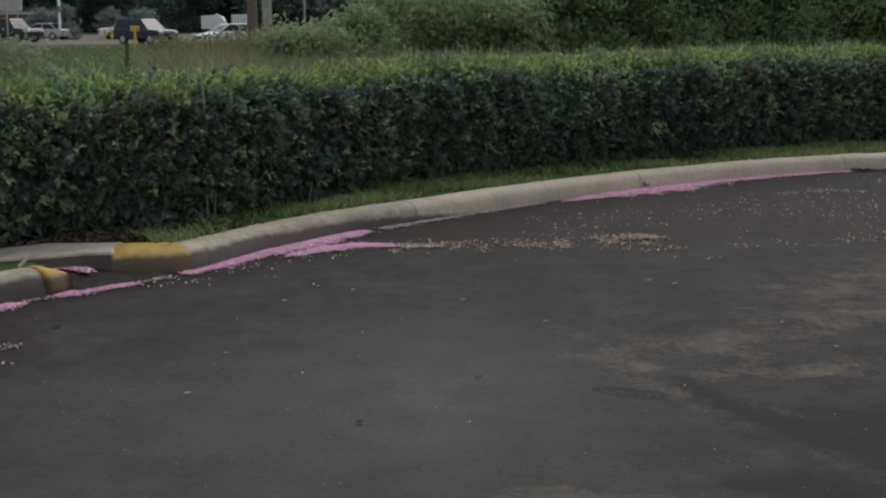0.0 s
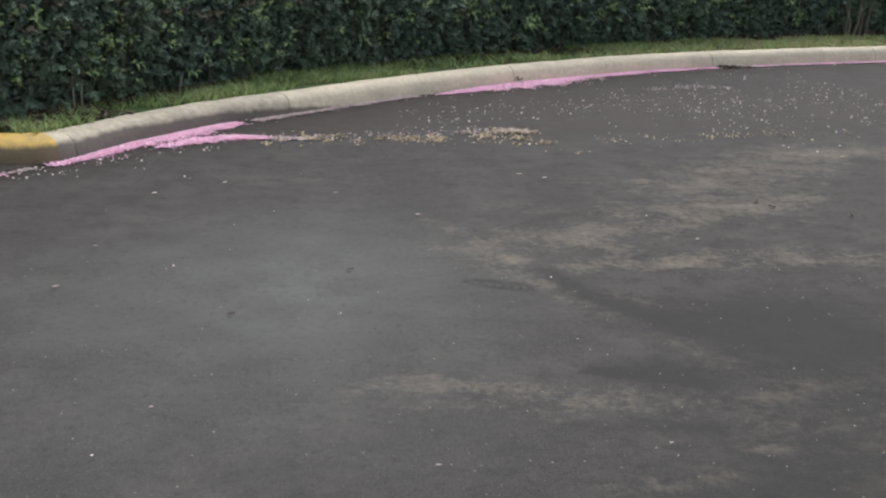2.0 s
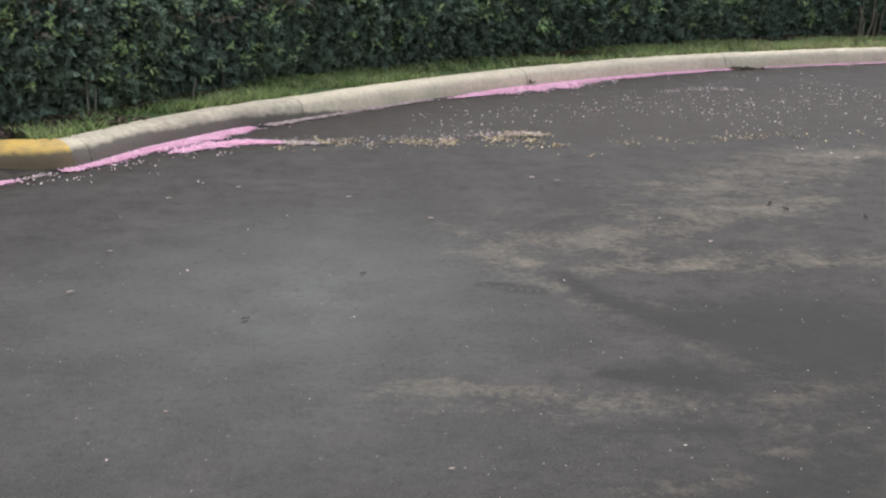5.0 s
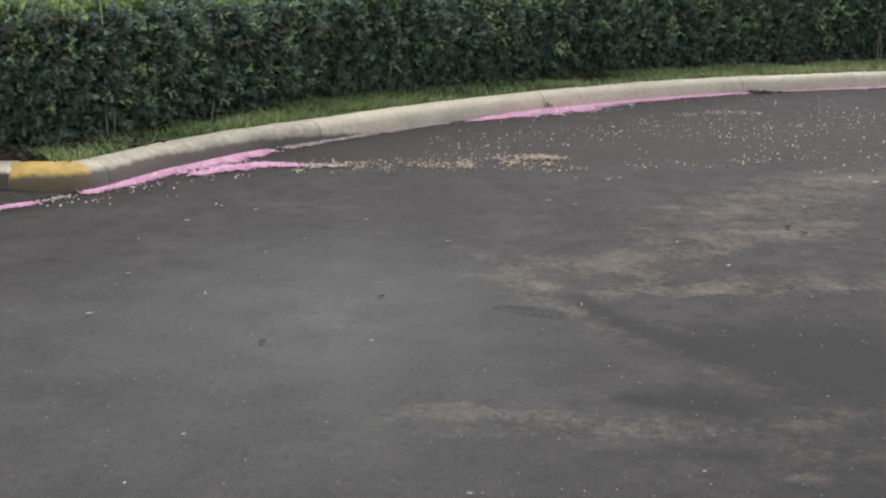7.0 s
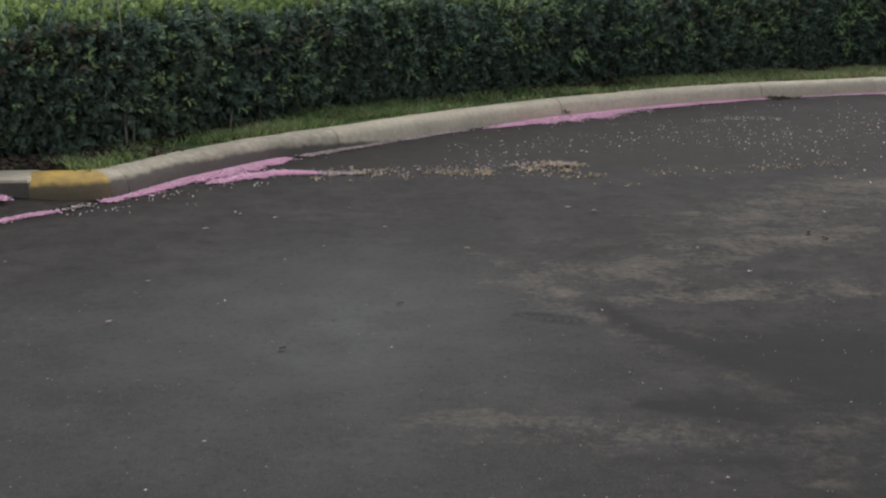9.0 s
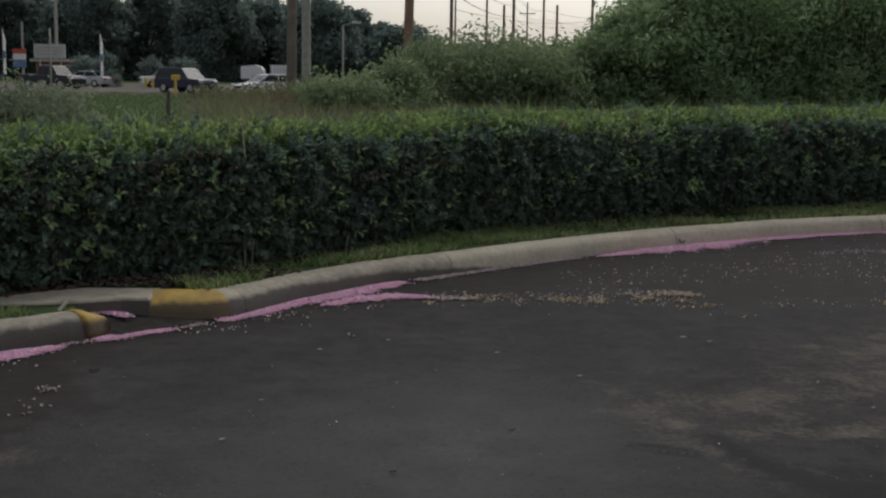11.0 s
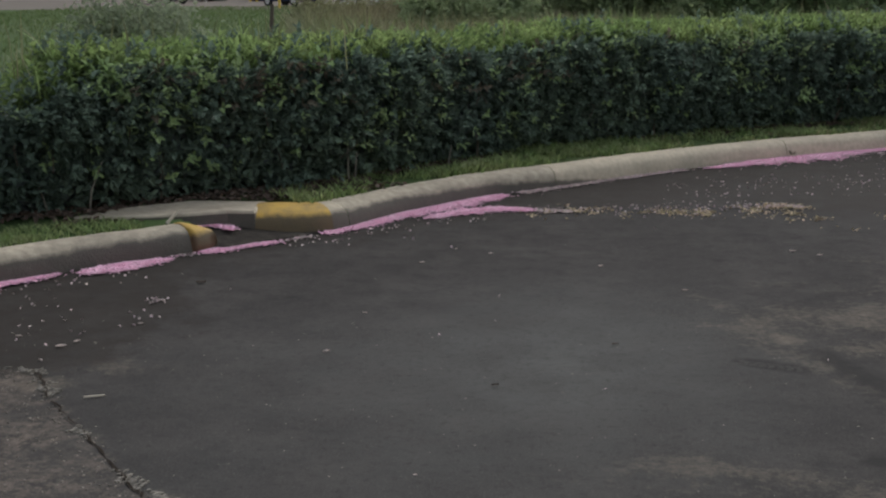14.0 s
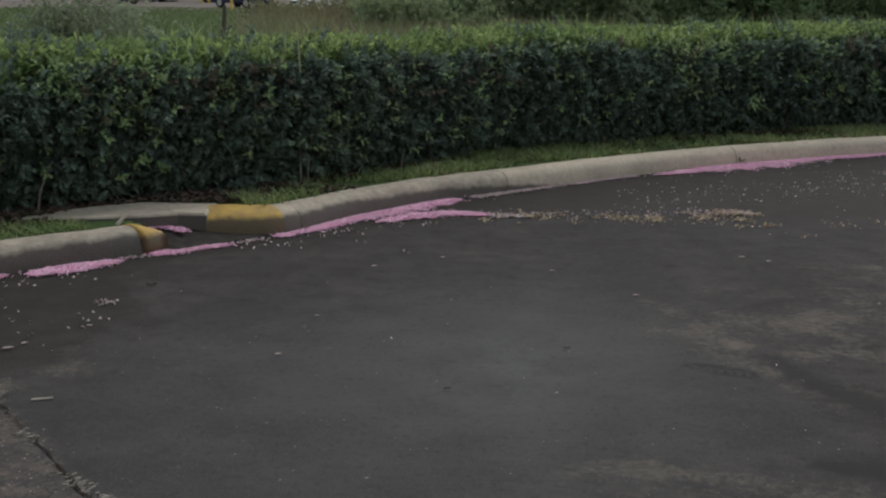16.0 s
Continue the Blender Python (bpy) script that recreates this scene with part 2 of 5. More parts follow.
# ---- mesh helpers ----
def part(name, bm, mat, parent=None, label="", smooth=False):
    me = bpy.data.meshes.new(name)
    bm.to_mesh(me)
    bm.free()
    me.materials.append(mat)
    if smooth:
        me.polygons.foreach_set("use_smooth", [True] * len(me.polygons))
    ob = new(name, me)
    ob.parent = parent
    return tagged(ob, label)


def from_arrays(name, verts, faces, mat, parent=None, label="", smooth=False):
    """A mesh from numpy vertices (n, 3) and equal-sided faces (m, k)."""
    me = bpy.data.meshes.new(name)
    k = faces.shape[1]
    me.vertices.add(len(verts))
    me.vertices.foreach_set("co", np.ascontiguousarray(verts, dtype=np.float32).ravel())
    me.loops.add(faces.size)
    me.loops.foreach_set("vertex_index", faces.astype(np.int32).ravel())
    me.polygons.add(len(faces))
    me.polygons.foreach_set("loop_start", np.arange(0, faces.size, k, dtype=np.int32))
    me.update(calc_edges=True)
    me.materials.append(mat)
    me.polygons.foreach_set("use_smooth", np.full(len(faces), smooth))
    me.validate()
    ob = new(name, me)
    ob.parent = parent
    return tagged(ob, label)


def empty(name, m=None):
    ob = new(name)
    ob.empty_display_size = 0.1
    if m is not None:
        ob.matrix_world = m
    return ob


def box(bm, x0, x1, y0, y1, z0, z1, bevel=0.0):
    made = bmesh.ops.create_cube(bm, size=1, matrix=Matrix.LocRotScale(
        ((x0 + x1) / 2, (y0 + y1) / 2, (z0 + z1) / 2), None, (abs(x1 - x0), abs(y1 - y0), abs(z1 - z0))))["verts"]
    if bevel:
        edges = {e for v in made for e in v.link_edges}
        bmesh.ops.bevel(bm, geom=list(edges), offset=bevel, segments=2, profile=0.5, affect='EDGES')


def tube(bm, a, b, r0, r1, n=10, caps=True):
    a, b = Vector(a), Vector(b)
    d = b - a
    m = Matrix.Translation((a + b) / 2) @ d.to_track_quat('Z', 'Y').to_matrix().to_4x4()
    bmesh.ops.create_cone(bm, cap_ends=caps, segments=n, radius1=r0, radius2=r1, depth=d.length, matrix=m)


rng_np = np.random.default_rng(7)


def leaf_mesh(name, centres, ax, nrm, length, width, mat, parent=None, label=""):
    """Folded leaves: two quads on a midrib, along the axes ax and facing nrm."""
    n = len(centres)
    ax = ax / (np.linalg.norm(ax, axis=1, keepdims=True) + 1e-9)
    nrm = nrm - ax * (ax * nrm).sum(1, keepdims=True)
    nrm = nrm / (np.linalg.norm(nrm, axis=1, keepdims=True) + 1e-9)
    sd = np.cross(nrm, ax)
    s = rng_np.uniform(0.65, 1.3, (n, 1))
    L, W = length * s, width * s
    base, tip = centres - ax * L / 2, centres + ax * L / 2 - nrm * L * 0.12
    low, high = centres - ax * L * 0.14, centres + ax * L * 0.2
    up = nrm * W * 0.25
    v = np.stack([base, low + sd * W / 2 + up, high + sd * W * 0.4 + up * 0.7, tip, high - sd * W * 0.4 + up * 0.7, low - sd * W / 2 + up], 1).reshape(-1, 3)
    i = np.arange(n)[:, None] * 6
    f = np.concatenate([i + np.array([[0, 1, 2, 3]]), i + np.array([[0, 3, 4, 5]])], 0)
    return from_arrays(name, v, f, mat, parent, label)


def leaf_cloud(name, centres, normals, length, width, mat, parent=None, label="", spread=0.6, droop=0.15):
    """Leaves turned at random about the given normals."""
    n = len(centres)
    nrm = normals + rng_np.normal(0, spread, (n, 3))
    nrm /= np.linalg.norm(nrm, axis=1, keepdims=True) + 1e-9
    ax = rng_np.normal(0, 1, (n, 3))
    ax[:, 2] -= droop
    ax -= nrm * (ax * nrm).sum(1, keepdims=True)
    return leaf_mesh(name, centres, ax, nrm, length, width, mat, parent, label)


def sprigs(name, roots, heading, per, stem, length, width, mat, parent=None, label=""):
    """Leafy twig ends: per leaves set in turn round a stem that grows along heading."""
    n = len(roots)
    d = heading / (np.linalg.norm(heading, axis=1, keepdims=True) + 1e-9)
    e = np.cross(d, rng_np.normal(0, 1, (n, 3)))
    e /= np.linalg.norm(e, axis=1, keepdims=True) + 1e-9
    g = np.cross(d, e)
    grow = stem * rng_np.uniform(0.6, 1.3, (n, 1))
    cs, axes, nors = [], [], []
    for j in range(per):
        t = (j + 0.6) / per
        a = 2.4 * j + rng_np.normal(0, 0.3, (n, 1))
        out = e * np.cos(a) + g * np.sin(a)
        ax = d * (0.35 + 0.6 * t) + out * (1.05 - 0.6 * t)
        ax[:, 2] -= 0.15
        ax /= np.linalg.norm(ax, axis=1, keepdims=True)
        cs.append(roots + d * grow * t + ax * length * 0.5 + rng_np.normal(0, 0.004, (n, 3)))
        axes.append(ax)
        nors.append(d * 0.9 - out * 0.3 + np.array([0, 0, 0.55]) + rng_np.normal(0, 0.3, (n, 3)))
    ob = leaf_mesh(name, np.vstack(cs), np.vstack(axes), np.vstack(nors), length, width, mat, parent, label)
    ob["kind"] = "stuff"
    return ob


def blade_field(name, roots, height, width, mat, parent=None, label="", lean=0.35):
    """Bent grass blades standing on the given roots: a quad and a tip each."""
    n = len(roots)
    a = rng_np.uniform(0, 2 * np.pi, n)
    h = height * rng_np.uniform(0.45, 1.25, n)
    d = np.stack([np.cos(a), np.sin(a), np.zeros(n)], 1)
    out = np.stack([-np.sin(a + 0.6), np.cos(a + 0.6), np.zeros(n)], 1) * (h * lean * rng_np.uniform(0.1, 1.6, n))[:, None]
    up = np.zeros((n, 3))
    up[:, 2] = h
    w = d * (width * rng_np.uniform(0.6, 1.3, n) / 2)[:, None]
    v = np.stack([roots - w, roots + w, roots + w * 0.75 + up * 0.6 + out * 0.4, roots - w * 0.75 + up * 0.6 + out * 0.4, roots + up * 0.95 + out], 1).reshape(-1, 3)
    i = np.arange(n)[:, None] * 5
    f = np.concatenate([i + np.array([[0, 1, 2]]), i + np.array([[0, 2, 3]]), i + np.array([[3, 2, 4]])], 0)
    return from_arrays(name, v, f, mat, parent, label)


def smooth_line(points, step=0.1):
    """Catmull-Rom through the points, sampled at even steps."""
    p = np.array(points, float)
    p = np.vstack([2 * p[0] - p[1], p, 2 * p[-1] - p[-2]])
    out = []
    for i in range(1, len(p) - 2):
        k = max(2, int(np.linalg.norm(p[i + 1] - p[i]) / step))
        for t in np.arange(k) / k:
            out.append(0.5 * (2 * p[i] + (p[i + 1] - p[i - 1]) * t + (2 * p[i - 1] - 5 * p[i] + 4 * p[i + 1] - p[i + 2]) * t * t
                              + (3 * p[i] - p[i - 1] - 3 * p[i + 1] + p[i + 2]) * t ** 3))
    out.append(p[-2])
    return np.array(out)


def left_of(line):
    """Unit normals to the left of a line in plan."""
    d = np.gradient(line[:, :2], axis=0)
    d /= np.linalg.norm(d, axis=1, keepdims=True) + 1e-9
    return np.stack([-d[:, 1], d[:, 0]], 1)


def lumpy(p, scale, seed=0.0):
    return np.array([noise.noise(Vector((x * scale + seed, y * scale - seed, seed))) for x, y in p[:, :2]])


def gap_to(p, line):
    """Distance in plan from points to a sampled line, and the nearest sample."""
    best, arg = np.full(len(p), 1e9), np.zeros(len(p), int)
    for i, q in enumerate(line):
        d = (p[:, 0] - q[0]) ** 2 + (p[:, 1] - q[1]) ** 2
        k = d < best
        best[k], arg[k] = d[k], i
    return np.sqrt(best), arg


# ---- plan ----
# foot of the kerbs along the gutter
KERB_NEAR = smooth_line([(-6.5, 2.2), (-5.0, 3.9), (-3.9, 5.05), (-3.2, 5.72), (-2.72, 6.15), (-2.41, 6.5), (-2.11, 6.77), (-1.93, 6.95), (-1.86, 7.06)], 0.06)
KERB_FAR = smooth_line([(-1.95, 7.47), (-1.74, 7.48), (-1.5, 7.52), (-1.33, 7.6), (-1.2, 7.76), (-1.07, 8.0), (-0.93, 8.25), (-0.76, 8.48), (-0.42, 8.93),
                        (0.0, 9.33), (0.41, 9.73), (0.9, 10.2), (1.3, 10.55), (1.98, 11.1), (2.56, 11.48), (3.19, 11.87), (3.86, 12.2),
                        (4.5, 12.44), (5.17, 12.66), (5.87, 12.86), (7.2, 13.15), (9.5, 13.4), (13, 13.4)], 0.06)
# foot of the hedge's front
HEDGE_LINE = smooth_line([(-6.6, 4.0), (-5.2, 5.4), (-4.2, 6.35), (-3.2, 7.2), (-2.82, 7.52), (-2.2, 8.1), (-1.6, 8.6), (-0.88, 9.5), (-0.02, 10.55), (0.7, 11.15),
                          (1.4, 11.75), (2.3, 12.35), (3.4, 13.0), (4.3, 13.6), (5.1, 14.0), (7.2, 14.75), (10, 15.3), (13, 15.5)], 0.1)

# ---- ground, paving, kerbs ----
def inside(p, poly):
    """Which of the points lie in the polygon."""
    x, y = p[:, 0], p[:, 1]
    hit = np.zeros(len(p), bool)
    j = len(poly) - 1
    for i in range(len(poly)):
        (xi, yi), (xj, yj) = poly[i], poly[j]
        if yi != yj:
            hit ^= ((yi > y) != (yj > y)) & (x < (xj - xi) * (y - yi) / (yj - yi) + xi)
        j = i
    return hit


near_mid = KERB_NEAR + left_of(KERB_NEAR) * 0.11
far_mid = KERB_FAR + left_of(KERB_FAR) * 0.11
PAVED = [tuple(p) for p in near_mid] + [(-2.05, 7.22), (-2.15, 7.4), (-2.0, 7.58)] + [tuple(p) for p in far_mid] + [(40, 13.5), (40, -25), (-40, -25), (-40, 2.0)]


def axis(lo, hi, step, out):
    a = list(np.arange(lo, hi, step))
    s, x = step, hi
    while x < out:
        a.append(x)
        s *= 1.45
        x += s
    a.append(out)
    s, x = step, lo - step
    while x > -out:
        a.insert(0, x)
        s *= 1.45
        x -= s
    a.insert(0, -out)
    return np.array(a)


gx, gy = axis(-5.0, 8.0, 0.07, 2500.0), axis(4.5, 16.0, 0.07, 2500.0)
X, Y = np.meshgrid(gx, gy)
P = np.stack([X.ravel(), Y.ravel()], 1)
paved = inside(P, PAVED)
behind, _ = gap_to(P, np.vstack([near_mid, far_mid])[::2])
slope = np.clip((behind - 2.5) / 7.0, 0, 1)
slope = slope * slope * (3 - 2 * slope)
height = np.where(paved, -0.06, 0.125 - 0.345 * slope)
near_zone = (behind < 20) & ~paved
height[near_zone] += 0.02 * lumpy(P[near_zone], 1.3) + 0.012 * lumpy(P[near_zone], 5.0, 3.1)
nx, ny = len(gx), len(gy)
idx = np.arange(nx * ny).reshape(ny, nx)
quads = np.stack([idx[:-1, :-1].ravel(), idx[:-1, 1:].ravel(), idx[1:, 1:].ravel(), idx[1:, :-1].ravel()], 1)
ground = from_arrays("ground", np.column_stack([P, height]), quads, LAWN, smooth=True)
tagged(ground, "grassy ground running out to the horizon", "ground", kind="structure")

ax_, ay_ = axis(-3.4, 7.6, 0.045, 40.0), axis(2.2, 13.6, 0.045, 40.0)
X, Y = np.meshgrid(ax_, ay_)
P = np.stack([X.ravel(), Y.ravel()], 1)


def blob(cx, cy, rx, ry, turn=0.0):
    c, s = math.cos(radians(turn)), math.sin(radians(turn))
    u, v = (P[:, 0] - cx) * c + (P[:, 1] - cy) * s, -(P[:, 0] - cx) * s + (P[:, 1] - cy) * c
    return np.exp(-(u / rx) ** 2 - (v / ry) ** 2)


# pale worn places, dark scuffs and broad darker areas, damp gutter, and the older paving beyond the crack
worn = np.zeros(len(P))
for cx, cy, rx, ry, turn, a in ((1.35, 5.75, 0.35, 0.22, -20, 0.5), (1.75, 5.3, 0.45, 0.13, 5, 0.75), (2.4, 5.35, 0.5, 0.13, 0, 0.6), (2.2, 6.3, 0.6, 0.3, 20, 0.8),
                               (2.9, 7.3, 0.6, 0.35, 15, 0.9), (3.6, 7.9, 0.7, 0.3, 10, 0.8), (0.95, 5.45, 0.5, 0.1, -35, 0.6), (1.3, 4.85, 0.6, 0.08, -42, 0.65),
                               (2.15, 6.95, 0.5, 0.12, 0, 0.7), (2.4, 6.8, 0.4, 0.08, 5, 0.5), (2.75, 6.46, 0.3, 0.12, 30, 0.7), (3.6, 7.82, 0.5, 0.15, 10, 0.6), (1.6, 5.85, 0.35, 0.14, 10, 0.6), (1.75, 5.22, 0.3, 0.06, 0, 0.6),
                               (2.6, 5.25, 0.3, 0.06, 0, 0.6), (1.18, 6.4, 0.25, 0.05, 10, 0.5), (1.04, 5.6, 0.1, 0.25, 0, 0.5), (-2.15, 4.55, 0.25, 0.1, 0, 0.5), (0.35, 3.75, 0.5, 0.16, 5, 0.2), (1.1, 3.6, 0.5, 0.16, -5, 0.2),
                               (-1.75, 4.75, 0.3, 0.12, 20, 0.6), (1.7, 2.6, 0.4, 0.15, 0, 0.8), (2.3, 3.0, 0.4, 0.12, 0, 0.7)):
    worn += a * blob(cx, cy, rx, ry, turn)
def streak(points, half):
    d, _ = gap_to(P, smooth_line(points, 0.05))
    return np.exp(-(np.abs(d) / half) ** 2)


worn += 0.5 * streak([(0.75, 6.1), (0.89, 5.73), (1.0, 5.45), (1.06, 5.1), (1.12, 4.82), (1.24, 4.62), (1.35, 4.45), (1.43, 4.28), (1.56, 3.96)], 0.06)
for cx, cy, rx, ry, turn, a in ((1.42, 5.65, 0.22, 0.12, -20, 0.6), (0.88, 3.76, 0.14, 0.08, 0, 0.5), (1.19, 3.09, 0.08, 0.05, 0, 1.1), (1.44, 3.28, 0.08, 0.02, 0, 1.5), (1.58, 3.7, 0.16, 0.05, 5, 1.0),
                               (1.87, 3.78, 0.16, 0.05, -15, 1.1), (1.7, 3.42, 0.07, 0.04, 0, 1.0), (1.73, 3.27, 0.1, 0.05, -10, 1.1), (1.6, 3.0, 0.1, 0.06, 0, 1.0), (1.0, 3.06, 0.12, 0.04, 0, 0.9),
                               (0.45, 3.87, 0.2, 0.1, 0, 0.45), (0.75, 3.8, 0.25, 0.1, -10, 0.4), (2.0, 3.4, 0.9, 0.6, 0, 0.3), (2.3, 6.2, 1.0, 0.9, 0, 0.15)):
    worn += a * blob(cx, cy, rx, ry, turn)
for cx, cy in ((-1.9, 4.47), (-1.85, 4.55), (-1.5, 3.95), (-1.12, 3.52), (-1.05, 3.46), (-0.95, 3.36), (-0.75, 3.15)):
    worn += 0.9 * blob(cx, cy, 0.07, 0.045, -45)
scuff_dark = np.zeros(len(P))
for cx, cy, rx, ry, turn, a in ((0.92, 4.95, 0.14, 0.045, -30, 1.0), (1.55, 4.5, 0.6, 0.28, -30, 0.55), (1.95, 4.45, 0.5, 0.5, 0, 0.8), (2.0, 3.6, 0.9, 0.7, 0, 0.75), (1.5, 2.9, 0.9, 0.5, 0, 0.75), (3.2, 5.0, 1.0, 0.6, 0, 0.6), (1.25, 3.95, 0.25, 0.12, -10, 0.55), (0.55, 5.6, 0.4, 0.05, 0, 0.4),
                               (1.0, 5.2, 0.35, 0.035, -42, 0.7), (-0.6, 4.0, 0.7, 0.06, 4, 0.35), (-0.9, 5.9, 0.4, 0.03, 8, 0.4), (2.6, 5.9, 0.6, 0.1, 10, 0.4)):
    scuff_dark += a * blob(cx, cy, rx, ry, turn)
scuff_dark += 0.9 * streak([(0.79, 5.05), (0.87, 5.04), (0.97, 5.0), (1.03, 4.94)], 0.035) + 1.0 * streak([(1.16, 5.2), (1.22, 4.9), (1.4, 4.63), (1.5, 4.4)], 0.06)
scuff_dark += 0.9 * streak([(1.06, 3.95), (1.3, 3.87), (1.42, 3.79)], 0.04) + 0.5 * streak([(0.86, 3.5), (1.3, 3.45)], 0.05)
# worn spot in the middle; the (-0.5, 3.6) blob paints in veiling brightness
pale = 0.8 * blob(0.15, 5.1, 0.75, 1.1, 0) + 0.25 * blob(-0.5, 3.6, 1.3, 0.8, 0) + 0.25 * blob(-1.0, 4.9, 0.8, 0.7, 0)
foot_gap, _ = gap_to(P, np.vstack([KERB_NEAR, KERB_FAR])[::2])
wet = np.clip(1.0 - foot_gap / 0.85, 0, 1) * 0.7
wet += 0.9 * blob(-2.05, 4.9, 0.24, 0.26, 0) + 1.2 * blob(-2.3, 5.5, 0.7, 0.62, 30) + 0.45 * blob(0.3, 8.9, 0.9, 0.5, 40) + 0.95 * blob(3.4, 9.7, 2.5, 1.3, 20)
CRACK = smooth_line([(-2.0, 4.72), (-1.93, 4.62), (-1.79, 4.38), (-1.58, 4.09), (-1.44, 3.88), (-1.31, 3.69), (-1.16, 3.49), (-1.02, 3.36), (-0.88, 3.25), (-0.5, 2.87), (0.1, 2.2), (0.9, 1.2), (1.7, -0.6), (2.3, -3.0), (2.6, -6.0)], 0.04)
old = inside(P, [tuple(p) for p in CRACK] + [(2.7, -25), (-40, -25), (-40, 5.0), (-2.6, 4.9)]).astype(float)
nx, ny = len(ax_), len(ay_)
idx = np.arange(nx * ny).reshape(ny, nx)
quads = np.stack([idx[:-1, :-1].ravel(), idx[:-1, 1:].ravel(), idx[1:, 1:].ravel(), idx[1:, :-1].ravel()], 1)
mid = P[quads].mean(1)
edge_gap, _ = gap_to(mid, np.vstack([near_mid, far_mid])[::2])
quads = quads[inside(mid, PAVED) | (edge_gap < 0.1)]


def pave_z(x, y):
    """Height of the gently uneven paving."""
    return 0.004 * noise.noise(Vector((x * 0.9, y * 0.9, 0.0)))


z = 0.004 * lumpy(P, 0.9) * (np.abs(P[:, 0]) < 12)
parking = from_arrays("parking_lot_paving", np.column_stack([P, z]), quads, ASPHALT, smooth=True)
for key, values in (("worn", worn), ("wet", wet), ("old", old), ("scuff_dark", scuff_dark), ("pale", pale)):
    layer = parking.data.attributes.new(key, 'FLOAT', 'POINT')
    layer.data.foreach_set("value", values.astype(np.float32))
tagged(parking, "worn dark asphalt of a parking lot, damp along the gutter", "paving", kind="structure")


def ribbon(line, half, z, name, mat, parent=None, label="", jag=0.3):
    """A flat strip of uneven width along a line."""
    n = left_of(line)
    w = half * (1 + jag * rng_np.normal(0, 1, len(line)).clip(-1.5, 1.5))
    v = np.concatenate([np.column_stack([line + n * w[:, None], np.full(len(line), z)]), np.column_stack([line - n * w[:, None], np.full(len(line), z)])])
    k = len(line)
    i = np.arange(k - 1)
    return from_arrays(name, v, np.stack([i, i + k, i + k + 1, i + 1], 1), mat, parent, label)


CRACK_DIRT = material("crack_dirt", (0.02, 0.016, 0.013), (0.035, 0.028, 0.022), 40, 1.0, spec=0.05)
crack = ribbon(CRACK + rng_np.normal(0, 0.007, CRACK.shape), 0.004, 0.006, "pavement_crack", CRACK_DIRT, jag=0.6)
tagged(crack, "dark open crack between two asphalt layers", "crack", kind="structure")

# crumbs of broken asphalt along the crack
chips = []
for q in CRACK[:130]:
    chips.append((q[0] + random.gauss(0.0, 0.02), q[1] + random.gauss(0.0, 0.02)))


def sweep(line, profile, name, mat, parent, label="", scale=None, caps=True, broad=None, tide=None):
    """Carries a profile of (outwards, up) along a line."""
    n = left_of(line)
    k, m = len(line), len(profile)
    s = np.ones(k) if scale is None else scale
    pr = np.array(profile)
    v = np.empty((k, m, 3))
    v[:, :, :2] = line[:, None, :] + n[:, None, :] * (pr[None, :, 0:1] * (s if broad is None else s * broad)[:, None, None])
    v[:, :, 2] = np.where(pr[None, :, 1] > 0, pr[None, :, 1] * s[:, None], pr[None, :, 1])
    wob = np.array([noise.noise(Vector((q[0] * 4, q[1] * 4, 0.3))) for q in line]) * 0.006
    v[:, 2:-1, 2] += wob[:, None]
    i, j = np.meshgrid(np.arange(k - 1), np.arange(m - 1), indexing='ij')
    a = (i * m + j).ravel()
    f = np.stack([a, a + m, a + m + 1, a + 1], 1)
    v = v.reshape(-1, 3)
    ob = from_arrays(name, v, f, mat, parent, label, smooth=True)
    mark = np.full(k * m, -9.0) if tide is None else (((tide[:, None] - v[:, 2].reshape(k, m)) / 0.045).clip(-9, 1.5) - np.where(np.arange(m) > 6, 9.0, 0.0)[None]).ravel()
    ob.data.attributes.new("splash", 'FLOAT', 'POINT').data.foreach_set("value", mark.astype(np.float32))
    if caps:
        bm = bmesh.new()
        bm.from_mesh(ob.data)
        bmesh.ops.holes_fill(bm, edges=[e for e in bm.edges if e.is_boundary], sides=0)
        bm.to_mesh(ob.data)
        bm.free()
    return ob


PROFILE = [(0.0, -0.06), (0.0, 0.012), (0.006, 0.05), (0.016, 0.09), (0.036, 0.12), (0.075, 0.142), (0.125, 0.15), (0.18, 0.147), (0.21, 0.135), (0.222, 0.11), (0.222, -0.06)]
PAINT = [(-0.003, 0.01), (0.003, 0.051), (0.013, 0.092), (0.034, 0.123), (0.074, 0.145), (0.125, 0.153), (0.18, 0.15), (0.212, 0.138)]
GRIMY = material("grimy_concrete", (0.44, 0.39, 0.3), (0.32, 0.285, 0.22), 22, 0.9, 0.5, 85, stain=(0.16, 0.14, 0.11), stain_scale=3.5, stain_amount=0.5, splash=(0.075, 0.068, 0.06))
kerb_near = tagged(empty("kerb_near"), "rounded concrete kerb with a yellow-painted broken end", "kerb", kind="structure")
ends = np.clip((np.arange(len(KERB_NEAR))[::-1] + 5) / 7.0, 0.72, 1.0)
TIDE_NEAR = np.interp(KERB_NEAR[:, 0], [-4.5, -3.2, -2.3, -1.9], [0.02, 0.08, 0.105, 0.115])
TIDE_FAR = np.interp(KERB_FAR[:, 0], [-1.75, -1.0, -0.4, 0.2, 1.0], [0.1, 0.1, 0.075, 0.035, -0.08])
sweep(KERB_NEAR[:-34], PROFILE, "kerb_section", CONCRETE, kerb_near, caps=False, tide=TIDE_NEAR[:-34])
